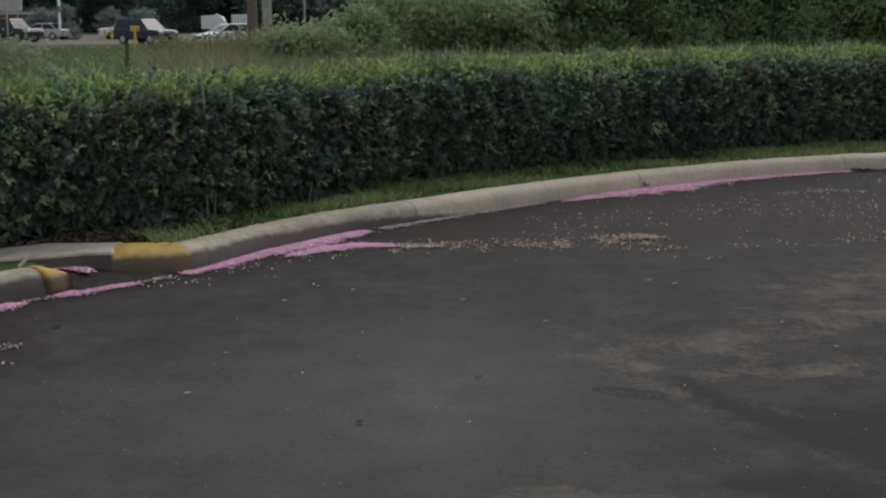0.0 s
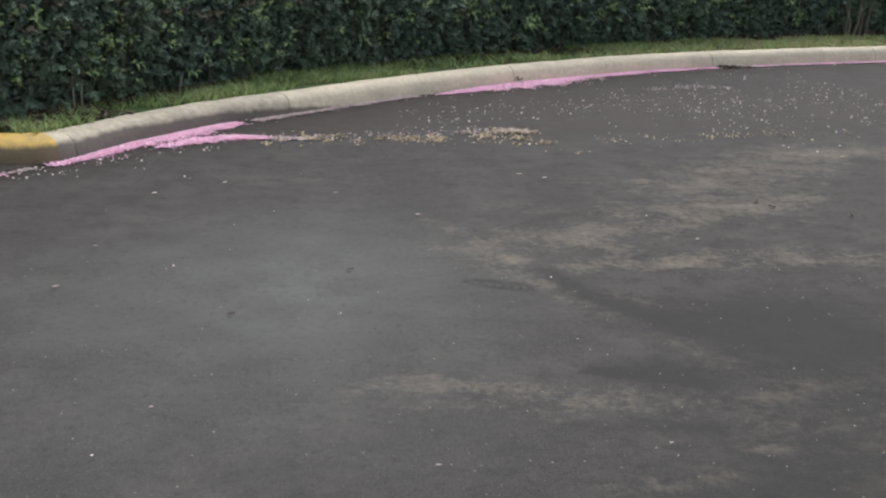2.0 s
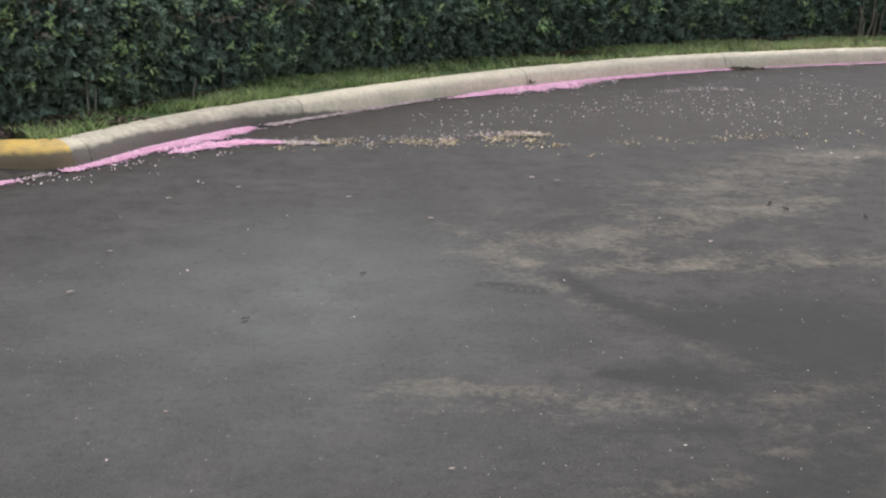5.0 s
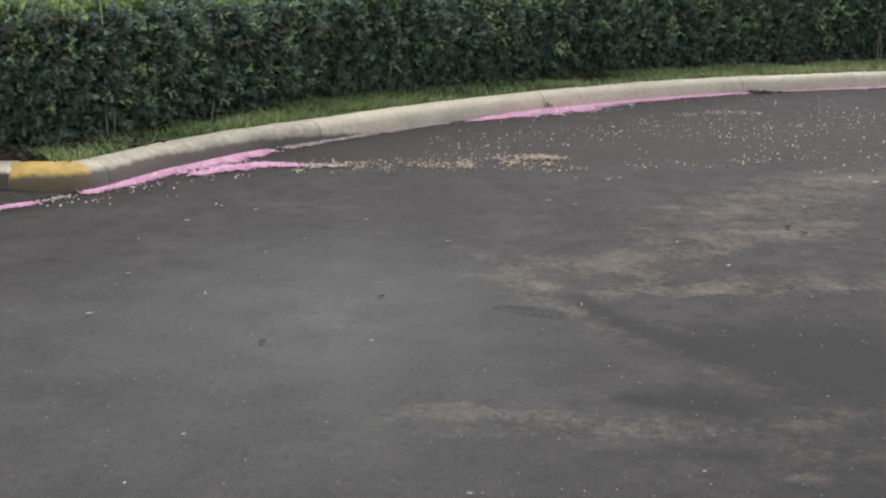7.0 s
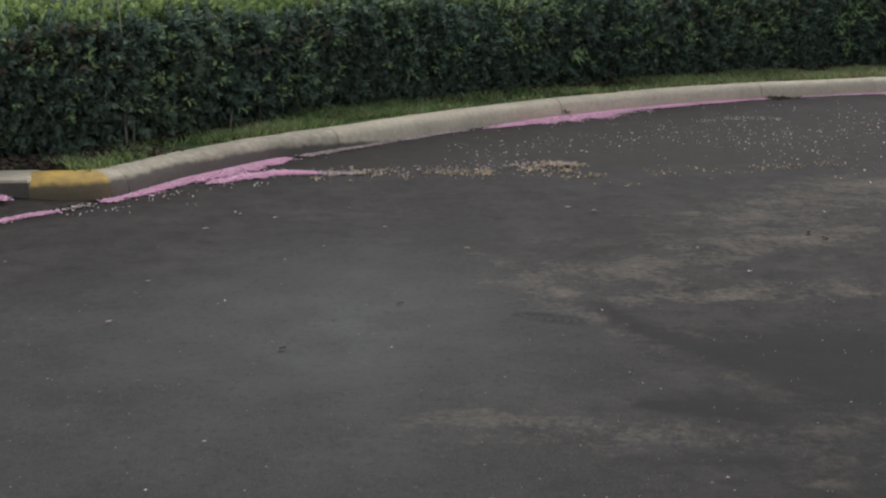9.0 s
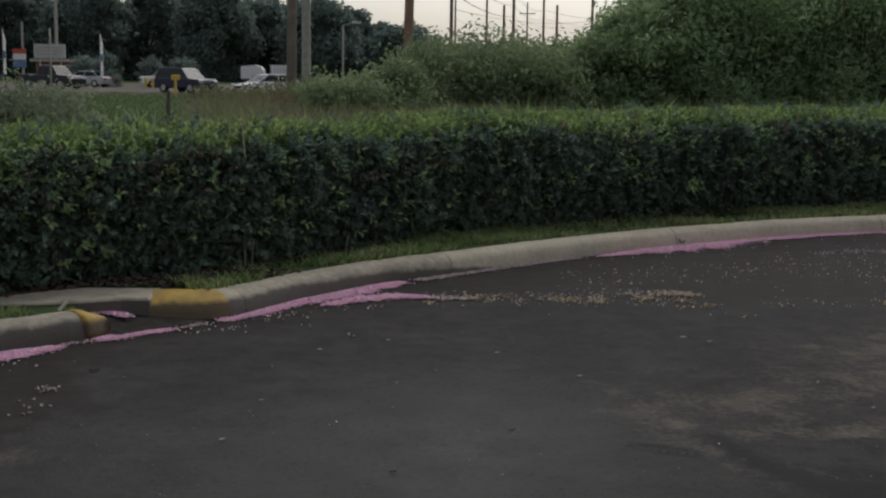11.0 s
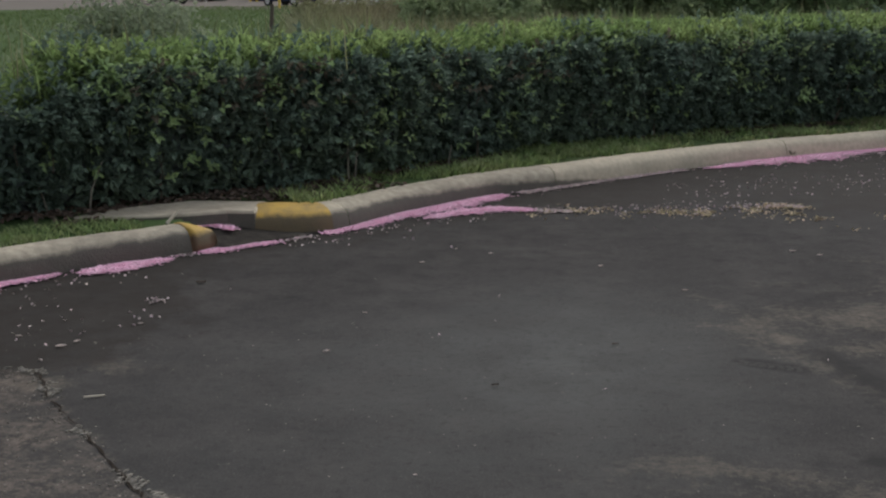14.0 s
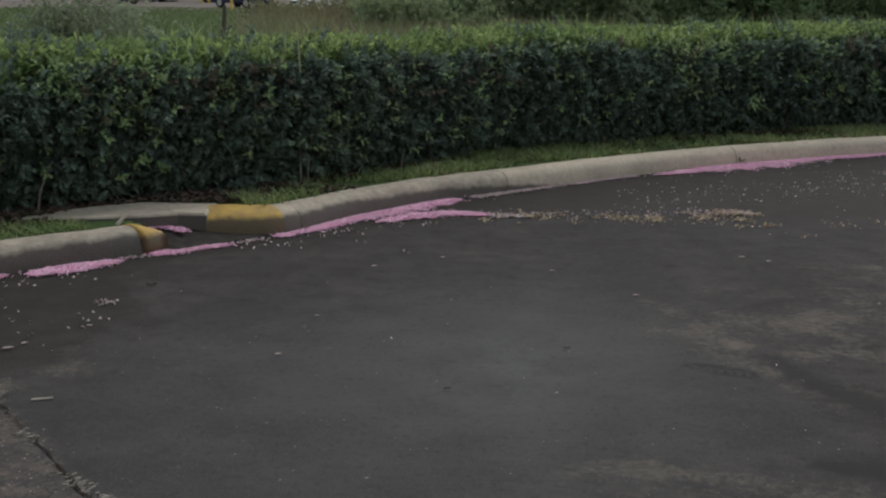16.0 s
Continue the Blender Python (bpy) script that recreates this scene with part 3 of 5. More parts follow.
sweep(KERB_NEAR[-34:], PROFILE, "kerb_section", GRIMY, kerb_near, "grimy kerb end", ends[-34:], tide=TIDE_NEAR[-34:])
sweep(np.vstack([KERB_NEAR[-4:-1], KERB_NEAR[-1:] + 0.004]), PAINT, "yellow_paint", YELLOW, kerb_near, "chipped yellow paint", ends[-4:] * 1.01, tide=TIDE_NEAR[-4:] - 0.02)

kerb_far = tagged(empty("kerb_far"), "long curved concrete kerb with a yellow-painted stretch", "kerb", kind="structure")


def station(x):
    return int(np.argmin(np.abs(KERB_FAR[:, 0] - x)))


broad = 1 + 0.6 * np.clip((-1.0 - KERB_FAR[:, 0]) / 0.6, 0, 1)
cuts = [station(-1.75), station(-1.2), station(0.1), station(2.1), station(4.35), station(6.3), station(9.3), len(KERB_FAR) - 1]
for i, (a, b) in enumerate(zip(cuts[:-1], cuts[1:])):
    run = KERB_FAR[a:b + 1].copy()
    if i:
        run[0] += (run[1] - run[0]) * 0.1
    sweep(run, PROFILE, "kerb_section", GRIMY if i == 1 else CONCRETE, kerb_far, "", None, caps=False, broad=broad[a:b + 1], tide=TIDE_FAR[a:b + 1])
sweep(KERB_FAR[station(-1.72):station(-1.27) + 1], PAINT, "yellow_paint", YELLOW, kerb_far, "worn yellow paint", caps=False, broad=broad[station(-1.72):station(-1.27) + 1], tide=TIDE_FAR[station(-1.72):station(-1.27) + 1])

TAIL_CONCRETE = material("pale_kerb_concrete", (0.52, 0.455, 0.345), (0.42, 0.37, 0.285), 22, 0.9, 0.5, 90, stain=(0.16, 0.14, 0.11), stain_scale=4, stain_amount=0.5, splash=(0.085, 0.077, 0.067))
# flat pointed tail of the far kerb
bm = bmesh.new()
tail = [(-1.735, 7.482), (-1.9, 7.475), (-2.12, 7.36), (-2.4, 7.28), (-2.77, 7.25), (-2.79, 7.3), (-2.6, 7.5), (-2.42, 7.68), (-2.2, 7.83), (-1.93, 7.83), (-1.735, 7.835)]
low = [bm.verts.new((x, y, -0.05)) for x, y in tail]
high = [bm.verts.new((x, y, 0.148 if k not in (4, 5) else 0.135)) for k, (x, y) in enumerate(tail)]
bm.faces.new(high[::-1])
for k in range(len(tail)):
    bm.faces.new((low[k], high[k], high[(k + 1) % len(tail)], low[(k + 1) % len(tail)]))
bmesh.ops.recalc_face_normals(bm, faces=bm.faces)
bmesh.ops.bevel(bm, geom=[e for e in bm.edges if all(v.co.z > 0.1 for v in e.verts)], offset=0.02, segments=3, profile=0.5, affect='EDGES')
kerb_tail = part("kerb_tail", bm, TAIL_CONCRETE, kerb_far, "flat pointed end of the kerb")
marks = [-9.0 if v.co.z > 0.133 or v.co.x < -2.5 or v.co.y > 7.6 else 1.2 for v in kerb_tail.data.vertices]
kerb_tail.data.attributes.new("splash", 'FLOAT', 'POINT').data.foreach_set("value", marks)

WET_GRIME = material("wet_grimy_concrete", (0.05, 0.045, 0.038), (0.025, 0.022, 0.02), 15, 0.9, 0.5, 60, spec=0.1)
# channel floor between the two kerbs
bm = bmesh.new()
vs = [bm.verts.new(v) for v in ((-1.8, 7.02, 0.012), (-2.1, 7.12, 0.05), (-2.25, 7.25, 0.07), (-2.2, 7.4, 0.075), (-1.95, 7.52, 0.06), (-1.5, 7.55, 0.012), (-1.4, 7.48, 0.012), (-1.6, 7.25, 0.012))]
hub = bm.verts.new((-1.85, 7.3, 0.045))
for k in range(len(vs)):
    bm.faces.new((vs[k], hub, vs[k - 1]))
bmesh.ops.recalc_face_normals(bm, faces=bm.faces)
flume = tagged(part("drain_channel", bm, WET_GRIME), "grimy concrete drain channel between two kerbs", "drain", kind="structure")
bm = bmesh.new()
tube(bm, (-2.17, 7.13, 0.13), (-2.12, 7.17, 0.19), 0.012, 0.009, 8)
tagged(part("broken_stub", bm, STICK), "short pale broken stick on the kerb end", "stick")

# added plain wall, unseen behind the camera: closes the place, blocks low sky
RENDER_WALL = material("plain_wall", (0.3, 0.27, 0.22), (0.25, 0.225, 0.185), 2, 0.9, 0.2, 20, stain=(0.2, 0.18, 0.15), stain_scale=0.4)
bm = bmesh.new()
box(bm, -26, 26, -9.4, -9.0, -0.1, 4.2)
tagged(part("added_wall", bm, RENDER_WALL), "added plain tan wall, unseen behind the camera", "wall", kind="structure")

# ---- hedge ----
BARE_WOOD = material("pale_bare_wood", (0.3, 0.28, 0.23), (0.22, 0.2, 0.165), 30, 0.9, 0.3, 80)

def hedge():
    """A clipped hedge along HEDGE_LINE: inside coloured as hazy shade, stems, leaves, fresh shoots on top."""
    thing = tagged(empty("hedge"), "clipped dark green hedge with bright fresh shoots on top", "hedge")
    line = HEDGE_LINE - left_of(HEDGE_LINE) * 0.1
    n = left_of(line)
    top = 1.035 + 0.05 * lumpy(line, 0.8, 2.0) + 0.03 * lumpy(line, 3.0, 5.0) + 0.03 * np.clip(line[:, 0] / 2.0, 0, 1)
    dip = np.exp(-((line[:, 0] + 3.05) / 0.22) ** 2)
    top = top - 0.28 * dip + 0.07 * np.exp(-((line[:, 0] + 3.6) / 0.3) ** 2)
    deep = 1.0
    prof = [(0.12, 0.12), (0.03, 0.3), (-0.04, 0.55), (-0.05, 0.8), (0.0, 0.95), (0.12, 1.02), (0.45, 1.06), (0.8, 1.04), (0.98, 0.95), (1.05, 0.6), (1.0, 0.12)]
    pr = np.array(prof)

    def place(s, u, lift=0.0, sink=0.0):
        """Points on the hull: s along the line (0..1), u round the profile (0..1); and their normals."""
        fi = s * (len(line) - 1)
        i = np.clip(fi.astype(int), 0, len(line) - 2)
        fr = (fi - i)[:, None]
        c, nn = line[i] * (1 - fr) + line[i + 1] * fr, n[i] * (1 - fr) + n[i + 1] * fr
        tp = top[i] / 1.06
        fu = u * (len(pr) - 1)
        k = np.clip(fu.astype(int), 0, len(pr) - 2)
        fk = (fu - k)[:, None]
        q = pr[k] * (1 - fk) + pr[k + 1] * fk
        t = pr[k + 1] - pr[k]
        t = t / np.linalg.norm(t, axis=1, keepdims=True)
        on = np.stack([-t[:, 1], t[:, 0]], 1)
        q = q + on * (lift - sink)[:, None]
        pos = np.column_stack([c + nn * q[:, 0:1], q[:, 1] * tp])
        nor = np.column_stack([nn * on[:, 0:1], on[:, 1]])
        return pos, nor

    # inside mass; its blue-grey paints hazy shade into the gaps between leaves
    k, m = 420, 70
    s, u = np.meshgrid(np.linspace(0, 1, k), np.linspace(0, 1, m), indexing='ij')
    ss, uu = s.ravel(), u.ravel()
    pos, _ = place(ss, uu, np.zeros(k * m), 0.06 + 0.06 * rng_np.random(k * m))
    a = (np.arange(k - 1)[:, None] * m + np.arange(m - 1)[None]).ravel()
    from_arrays("hedge_inside", pos, np.stack([a, a + m, a + m + 1, a + 1], 1), HEDGE_CORE, thing, "twiggy inside coloured as hazy shade")
    def along(n):
        """Stations along the hedge, denser on the stretch beside the lot."""
        return np.where(rng_np.random(n) < 0.92, 0.1 + 0.72 * rng_np.random(n), rng_np.random(n))

    def heading(nor, rise, loose):
        return nor + np.array([0, 0, rise]) + rng_np.normal(0, loose, nor.shape)

    # leafy twig ends on the front and over the top, thick and thin in turn
    N = 15500
    s, u = along(N), 0.015 + np.where(rng_np.random(N) < 0.91, 0.385 * rng_np.random(N) ** 0.9, 0.43 + 0.33 * rng_np.random(N))
    pos, nor = place(s, u, rng_np.normal(-0.07, 0.035, N), np.zeros(N))
    run = np.column_stack([pos[:, 0] + pos[:, 1], pos[:, 2] * 1.3])
    clump = lumpy(run, 4.2, 1.7) + 0.5 * lumpy(run, 9.0, 6.1)
    keep = (rng_np.random(N) < np.clip(0.62 + 1.3 * clump, 0.16, 1)) & (rng_np.random(N) < np.clip((pos[:, 2] - 0.14) / 0.5, 0.1, 1))
    pos, nor = (pos + nor * (clump * 0.1)[:, None])[keep], nor[keep]
    sprigs("leaves", pos, heading(nor, 0.55, 0.4), 11, 0.13, 0.054, 0.029, HEDGE_LEAF, thing)
    # scattered leaves deeper in
    N = 30000
    pos, nor = place(along(N), rng_np.random(N) * 0.42 + 0.02, rng_np.normal(-0.03, 0.03, N), np.zeros(N))
    leaf_cloud("leaves", pos, nor + np.array([0, 0, 0.45]), 0.055, 0.03, HEDGE_LEAF, thing, spread=0.6)["kind"] = "stuff"
    # fresh growth along the clipped top
    N = 6800
    pos, nor = place(along(N), 0.44 + 0.34 * rng_np.random(N) ** 0.9, rng_np.normal(-0.035, 0.02, N), np.zeros(N))
    sprigs("young_leaves", pos, heading(nor, 0.7, 0.35), 8, 0.1, 0.052, 0.027, HEDGE_SHOOT, thing, "bright yellow-green new leaves")
    # single sprays on the front, their paler green painting in lit leaf tips
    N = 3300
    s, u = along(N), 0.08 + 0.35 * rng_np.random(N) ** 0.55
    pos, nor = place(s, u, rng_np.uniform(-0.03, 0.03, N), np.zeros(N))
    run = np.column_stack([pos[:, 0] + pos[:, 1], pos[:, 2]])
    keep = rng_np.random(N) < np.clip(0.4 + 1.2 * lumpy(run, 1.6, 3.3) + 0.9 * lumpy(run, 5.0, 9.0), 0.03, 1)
    sprigs("young_leaves", pos[keep], heading(nor[keep], 0.6, 0.4), 5, 0.1, 0.052, 0.026, HEDGE_LIT, thing, "mid-green leaves coloured paler as if lit")
    # browned leaves just under the clipped edge
    N = 420
    s, u = along(N), 0.27 + 0.15 * rng_np.random(N)
    pos, nor = place(s, u, rng_np.uniform(-0.04, 0.02, N), np.zeros(N))
    keep = lumpy(np.column_stack([pos[:, 0] + pos[:, 1], pos[:, 2]]), 1.1, 7.7) > -0.02
    sprigs("browned_leaves", pos[keep], heading(nor[keep], 0.4, 0.4), 8, 0.11, 0.05, 0.026, BROWN_LEAF, thing, "browned leaves under the clipped edge")
    # upright shoots over the top
    N = 4500
    s, u = rng_np.random(N), 0.44 + 0.34 * rng_np.random(N)
    pos, _ = place(s, u, np.zeros(N), np.full(N, 0.02))
    blade_field("young_growth", pos, 0.1, 0.013, HEDGE_SHOOT, thing, "thin upright shoots", lean=0.5)["kind"] = "stuff"
    N = 900
    s, u = rng_np.random(N), 0.46 + 0.2 * rng_np.random(N)
    pos, _ = place(s, u, np.zeros(N), np.full(N, 0.02))
    blade_field("young_growth", pos, 0.24, 0.013, HEDGE_SHOOT, thing, "long arching shoots", lean=0.7)["kind"] = "stuff"
    # bare twigs poking out of the front
    for j in range(90):
        q, o = place(np.array([random.uniform(0.1, 0.95)]), np.array([random.uniform(0.12, 0.42)]), np.array([0.03]), np.zeros(1))
        x, y, z = q[0]
        bm = bmesh.new()
        ex, ey, ez = x + random.gauss(0, 0.06), y - random.uniform(0.0, 0.05), z + random.uniform(0.03, 0.14)
        tube(bm, (x, y, z - 0.05), (ex, ey, ez), 0.004, 0.003, 5)
        tube(bm, (ex, ey, ez), (ex + random.gauss(0, 0.04), ey, ez + random.uniform(0.02, 0.08)), 0.003, 0.0015, 5)
        part("twig", bm, TWIG, thing)
    # stems at the foot
    for j in range(110):
        i = random.randrange(8, len(line) - 8)
        off = random.uniform(0.06, 0.4)
        x, y = line[i] + n[i] * off
        bm = bmesh.new()
        kx, ky, kz = x + random.gauss(0, 0.04), y + random.gauss(0, 0.04), random.uniform(0.25, 0.35)
        tube(bm, (x, y, 0.08), (kx, ky, kz), random.uniform(0.008, 0.015), 0.007, 5)
        tube(bm, (kx, ky, kz), (kx + random.gauss(0, 0.06), ky + random.gauss(0, 0.05), kz + 0.25), 0.007, 0.004, 5)
        part("stem", bm, TWIG, thing)
    # thin, bare stretch where the pale stems show
    for j in range(9):
        x = 6.4 + random.random() * 0.8
        y = 14.3 + (x - 6.35) * 0.3 + random.uniform(-0.06, 0.08)
        bm = bmesh.new()
        px_, py_, pz_ = x, y, 0.08
        for step in range(4):
            qx, qy, qz = px_ + random.gauss(0, 0.04), py_ + random.gauss(0, 0.02), pz_ + 0.22
            tube(bm, (px_, py_, pz_), (qx, qy, qz), 0.016 - 0.003 * step, 0.013 - 0.003 * step, 6)
            px_, py_, pz_ = qx, qy, qz
        part("bare_stem", bm, TWIG, thing, "bare grey-brown stem")
    for x, y, dx, h in ((-2.75, 7.46, 0.07, 0.34), (-2.95, 7.36, -0.04, 0.22), (-1.35, 8.72, 0.0, 0.3), (-1.31, 8.76, 0.01, 0.24), (-0.72, 9.5, 0.02, 0.2)):
        bm = bmesh.new()
        tube(bm, (x, y, 0.1), (x + dx * 0.5, y - 0.03, 0.1 + h * 0.5), 0.007, 0.006, 6)
        tube(bm, (x + dx * 0.5, y - 0.03, 0.1 + h * 0.5), (x + dx * 1.5, y - 0.02, 0.1 + h), 0.006, 0.004, 6)
        part("bare_shoot", bm, BARE_WOOD, thing, "pale bare shoot at the hedge foot")


hedge()


# ---- grass ----
def verge():
    """Short grass between kerb and hedge."""
    N = 105000
    i = rng_np.integers(0, len(KERB_FAR), N)
    i = i[(KERB_FAR[i, 0] > -1.4) & (KERB_FAR[i, 0] < 8.5)]
    nn = left_of(KERB_FAR)
    w = np.clip((KERB_FAR[i, 0] + 1.6) / 0.6, 0.3, 1.0)
    p = KERB_FAR[i] + nn[i] * (0.2 + rng_np.random(len(i)) * 0.85 * w)[:, None] + rng_np.normal(0, 0.02, (len(i), 2))
    thin = lumpy(p, 1.6, 4.0) + 0.7 * lumpy(p, 7.0, 2.0)
    ok = rng_np.random(len(p)) < (0.45 + 1.3 * thin) * np.clip((p[:, 0] + 1.5) / 0.35, 0.1, 1)
    p, thin = p[ok], thin[ok]
    roots = np.column_stack([p, 0.112 + 0.02 * thin])
    # parched towards the far end and in patches
    dry = rng_np.random(len(p)) < np.clip(0.1 + 0.16 * (p[:, 0] - 1.5) + 0.5 * lumpy(p, 2.3, 9.0), 0.03, 0.75)
    g = blade_field("verge_grass", roots[~dry], 0.08, 0.012, GRASS, lean=0.9)
    tagged(g, "short green grass between kerb and hedge", "grass", kind="stuff")
    g = blade_field("parched_grass", roots[dry], 0.06, 0.012, PARCHED, lean=1.0)
    tagged(g, "short straw-coloured parched grass between kerb and hedge", "grass", kind="stuff")
    # the corner behind the broken kerb
    N = 22000
    i = rng_np.integers(0, len(KERB_NEAR) - 6, N)
    nn = left_of(KERB_NEAR)
    p = KERB_NEAR[i] + nn[i] * (0.21 + rng_np.random(N) * 0.42)[:, None]
    p = p[rng_np.random(N) < 0.6 + 0.9 * lumpy(p, 5.0, 1.0)]
    roots = np.column_stack([p, np.full(len(p), 0.114)])
    g = blade_field("verge_grass", roots, 0.06, 0.009, GRASS, lean=0.9)
    tagged(g, "short green grass behind the broken kerb end", "grass", kind="stuff")
    # brown litter under the hedge
    N = 30000
    i = rng_np.integers(0, len(HEDGE_LINE), N)
    nn = left_of(HEDGE_LINE)
    fore = np.where((HEDGE_LINE[i, 0] > -3.0) & (HEDGE_LINE[i, 0] < -1.4), -0.5, -0.1)
    p = HEDGE_LINE[i] + nn[i] * (fore + (0.5 - fore) * rng_np.random(N))[:, None] + rng_np.normal(0, 0.06, (N, 2))
    off_tail = ~inside(p, [(-2.9, 7.1), (-1.3, 7.3), (-1.3, 7.86), (-2.2, 7.86)])
    p, N = p[off_tail], int(off_tail.sum())
    c = np.column_stack([p, np.full(N, 0.14) + rng_np.random(N) * 0.02])
    l = leaf_cloud("leaf_litter", c, np.tile([0, 0, 1.0], (N, 1)), 0.05, 0.025, DEAD_LEAF, spread=0.3)
    tagged(l, "brown dead leaves under the hedge", "leaf litter", kind="stuff")


verge()

# ---- petals and debris on the paving ----
def petals(name, centres, size, mat, label, category, lift=0.006, spread=0.2):
    z = np.full(len(centres), lift) + rng_np.random(len(centres)) * 0.006
    ob = leaf_cloud(name, np.column_stack([centres, z]), np.tile([0, 0, 1.0], (len(centres), 1)), size, size * 0.75, mat, spread=spread, droop=0.0)
    return tagged(ob, label, category, kind="stuff")


def strew(points, half, per_metre, ragged=0.5):
    """Random places along a line, thick where its half-widths are large."""
    pts = np.array([(p[0], p[1]) for p in points], float)
    line = smooth_line(pts, 0.03)
    w = np.interp(np.linspace(0, 1, len(line)), np.linspace(0, 1, len(half)), half)
    w = w * np.clip(1 + 1.2 * ragged * lumpy(line, 7.0, 8.0) + 1.1 * ragged * lumpy(line, 24.0, 1.0), 0.15, 2.0)
    n = left_of(line)
    total = int(per_metre * len(line) * 0.03)
    i = rng_np.choice(len(line), total, p=np.clip(w, 1e-4, None) / np.clip(w, 1e-4, None).sum())
    return line[i] + n[i] * (rng_np.normal(0, 0.5, total).clip(-1.2, 1.2) * w[i])[:, None] + rng_np.normal(0, 0.015, (total, 2)) * rng_np.uniform(0.2, 2.2, (total, 1))


def along_far(x0, x1, out):
    i = (KERB_FAR[:, 0] >= x0) & (KERB_FAR[:, 0] <= x1)
    return (KERB_FAR - left_of(KERB_FAR) * out)[i][::4]


drifts = [
    (strew([(-3.6, 5.28), (-3.2, 5.68), (-2.72, 6.1), (-2.53, 6.32)], [0.02, 0.04, 0.06, 0.008], 3600), "along the broken kerb"),
    (strew([(-2.38, 6.38), (-2.3, 6.47), (-2.19, 6.6), (-2.06, 6.73)], [0.03, 0.085, 0.07, 0.008], 6000), "along the broken kerb"),
    (strew([(-1.9, 6.95), (-1.84, 7.03), (-1.76, 7.13), (-1.66, 7.17), (-1.56, 7.22)], [0.045, 0.09, 0.06, 0.045, 0.012], 5200), "at the mouth of the drain channel"),
    (strew(np.vstack([[(-1.31, 7.52)], along_far(-1.26, -0.15, 0.065)]), [0.01, 0.03, 0.045, 0.055, 0.065, 0.085, 0.04], 6000, 0.8), "in the gutter of the long kerb"),
    (strew([(-0.74, 8.07), (-0.56, 8.26), (-0.37, 8.4), (-0.22, 8.42), (-0.1, 8.4)], [0.012, 0.05, 0.075, 0.05, 0.03], 4600, 0.7), "beside the gutter of the long kerb"),
    (strew(along_far(1.2, 2.75, 0.12), [0.008, 0.05, 0.13, 0.19, 0.14, 0.06], 3800, 0.8), "in the gutter of the long kerb"),
    (strew(along_far(2.3, 4.45, 0.05), [0.05, 0.05, 0.06, 0.045, 0.02], 3600), "in the gutter of the long kerb"),
    (strew(along_far(4.7, 7.2, 0.05), [0.012, 0.03, 0.04, 0.03], 1100, 1.0), "in the gutter of the long kerb"),
]
for centres, where in drifts:
    petals("petal_drift", np.vstack([centres, centres + rng_np.normal(0, 0.01, centres.shape)]), 0.0155, PETAL_PINK, "drift of fallen pink petals " + where, "petals", spread=0.1)
heap = strew([(-2.06, 7.44), (-1.98, 7.44), (-1.9, 7.38), (-1.83, 7.31)], [0.03, 0.04, 0.025, 0.012], 2600)
petals("petal_drift", heap, 0.02, PETAL_PINK, "drift of fallen pink petals in the drain channel", "petals", lift=0.064)
thin = np.vstack([strew(along_far(-0.2, 1.1, 0.05), [0.035, 0.018, 0.022], 1000, 1.3), strew(along_far(4.5, 7.4, 0.06), [0.03, 0.05, 0.05], 500, 1.0), strew(along_far(1.6, 3.0, 0.2), [0.06, 0.12, 0.06], 330, 1.2), strew([(-1.5, 7.3), (-1.38, 7.42)], [0.03, 0.03], 500), strew([(-2.05, 6.8), (-1.95, 6.88)], [0.02, 0.02], 400)])
petals("petal_trail", thin, 0.016, PETAL_PALE, "thin trail of pale petals in the gutter", "petals")

# band of straw-coloured blossom where the water dried
band = np.vstack([strew([(-0.1, 8.38), (0.2, 8.36), (0.63, 8.4), (1.14, 8.4), (1.62, 8.64)], [0.1, 0.13, 0.13, 0.13, 0.1], 900, 1.6),
                  strew([(1.45, 8.66), (1.6, 8.7), (1.72, 8.6)], [0.05, 0.08, 0.04], 900),
                  strew([(1.6, 8.4), (1.68, 8.2), (1.79, 8.05), (1.95, 7.87)], [0.08, 0.08, 0.06, 0.05], 900, 1.2),
                  strew([(2.1, 8.2), (2.5, 8.32), (3.2, 8.45), (4.1, 8.62)], [0.14, 0.11, 0.14, 0.12], 120, 1.5)])
band = band + rng_np.normal(0, 0.03, band.shape)
band = band[lumpy(band, 6.0, 2.5) + 0.6 * lumpy(band, 17.0, 4.4) > rng_np.uniform(-0.35, 0.25, len(band))]
clot = strew([(1.52, 8.66), (1.62, 8.68), (1.7, 8.64)], [0.03, 0.05, 0.03], 2200)
petals("petal_drift", clot, 0.016, PETAL_PALE, "small clot of faded pink petals on asphalt", "petals")
end = strew([(-0.02, 8.37), (0.08, 8.38), (0.16, 8.36)], [0.03, 0.03, 0.02], 2200, 1.2)
petals("petal_drift", end, 0.016, PETAL_PALE, "small clot of faded petals beside the gutter", "petals")
petals("straw_debris", band, 0.018, STRAW, "band of straw-coloured fallen blossom on asphalt", "debris", spread=0.3)
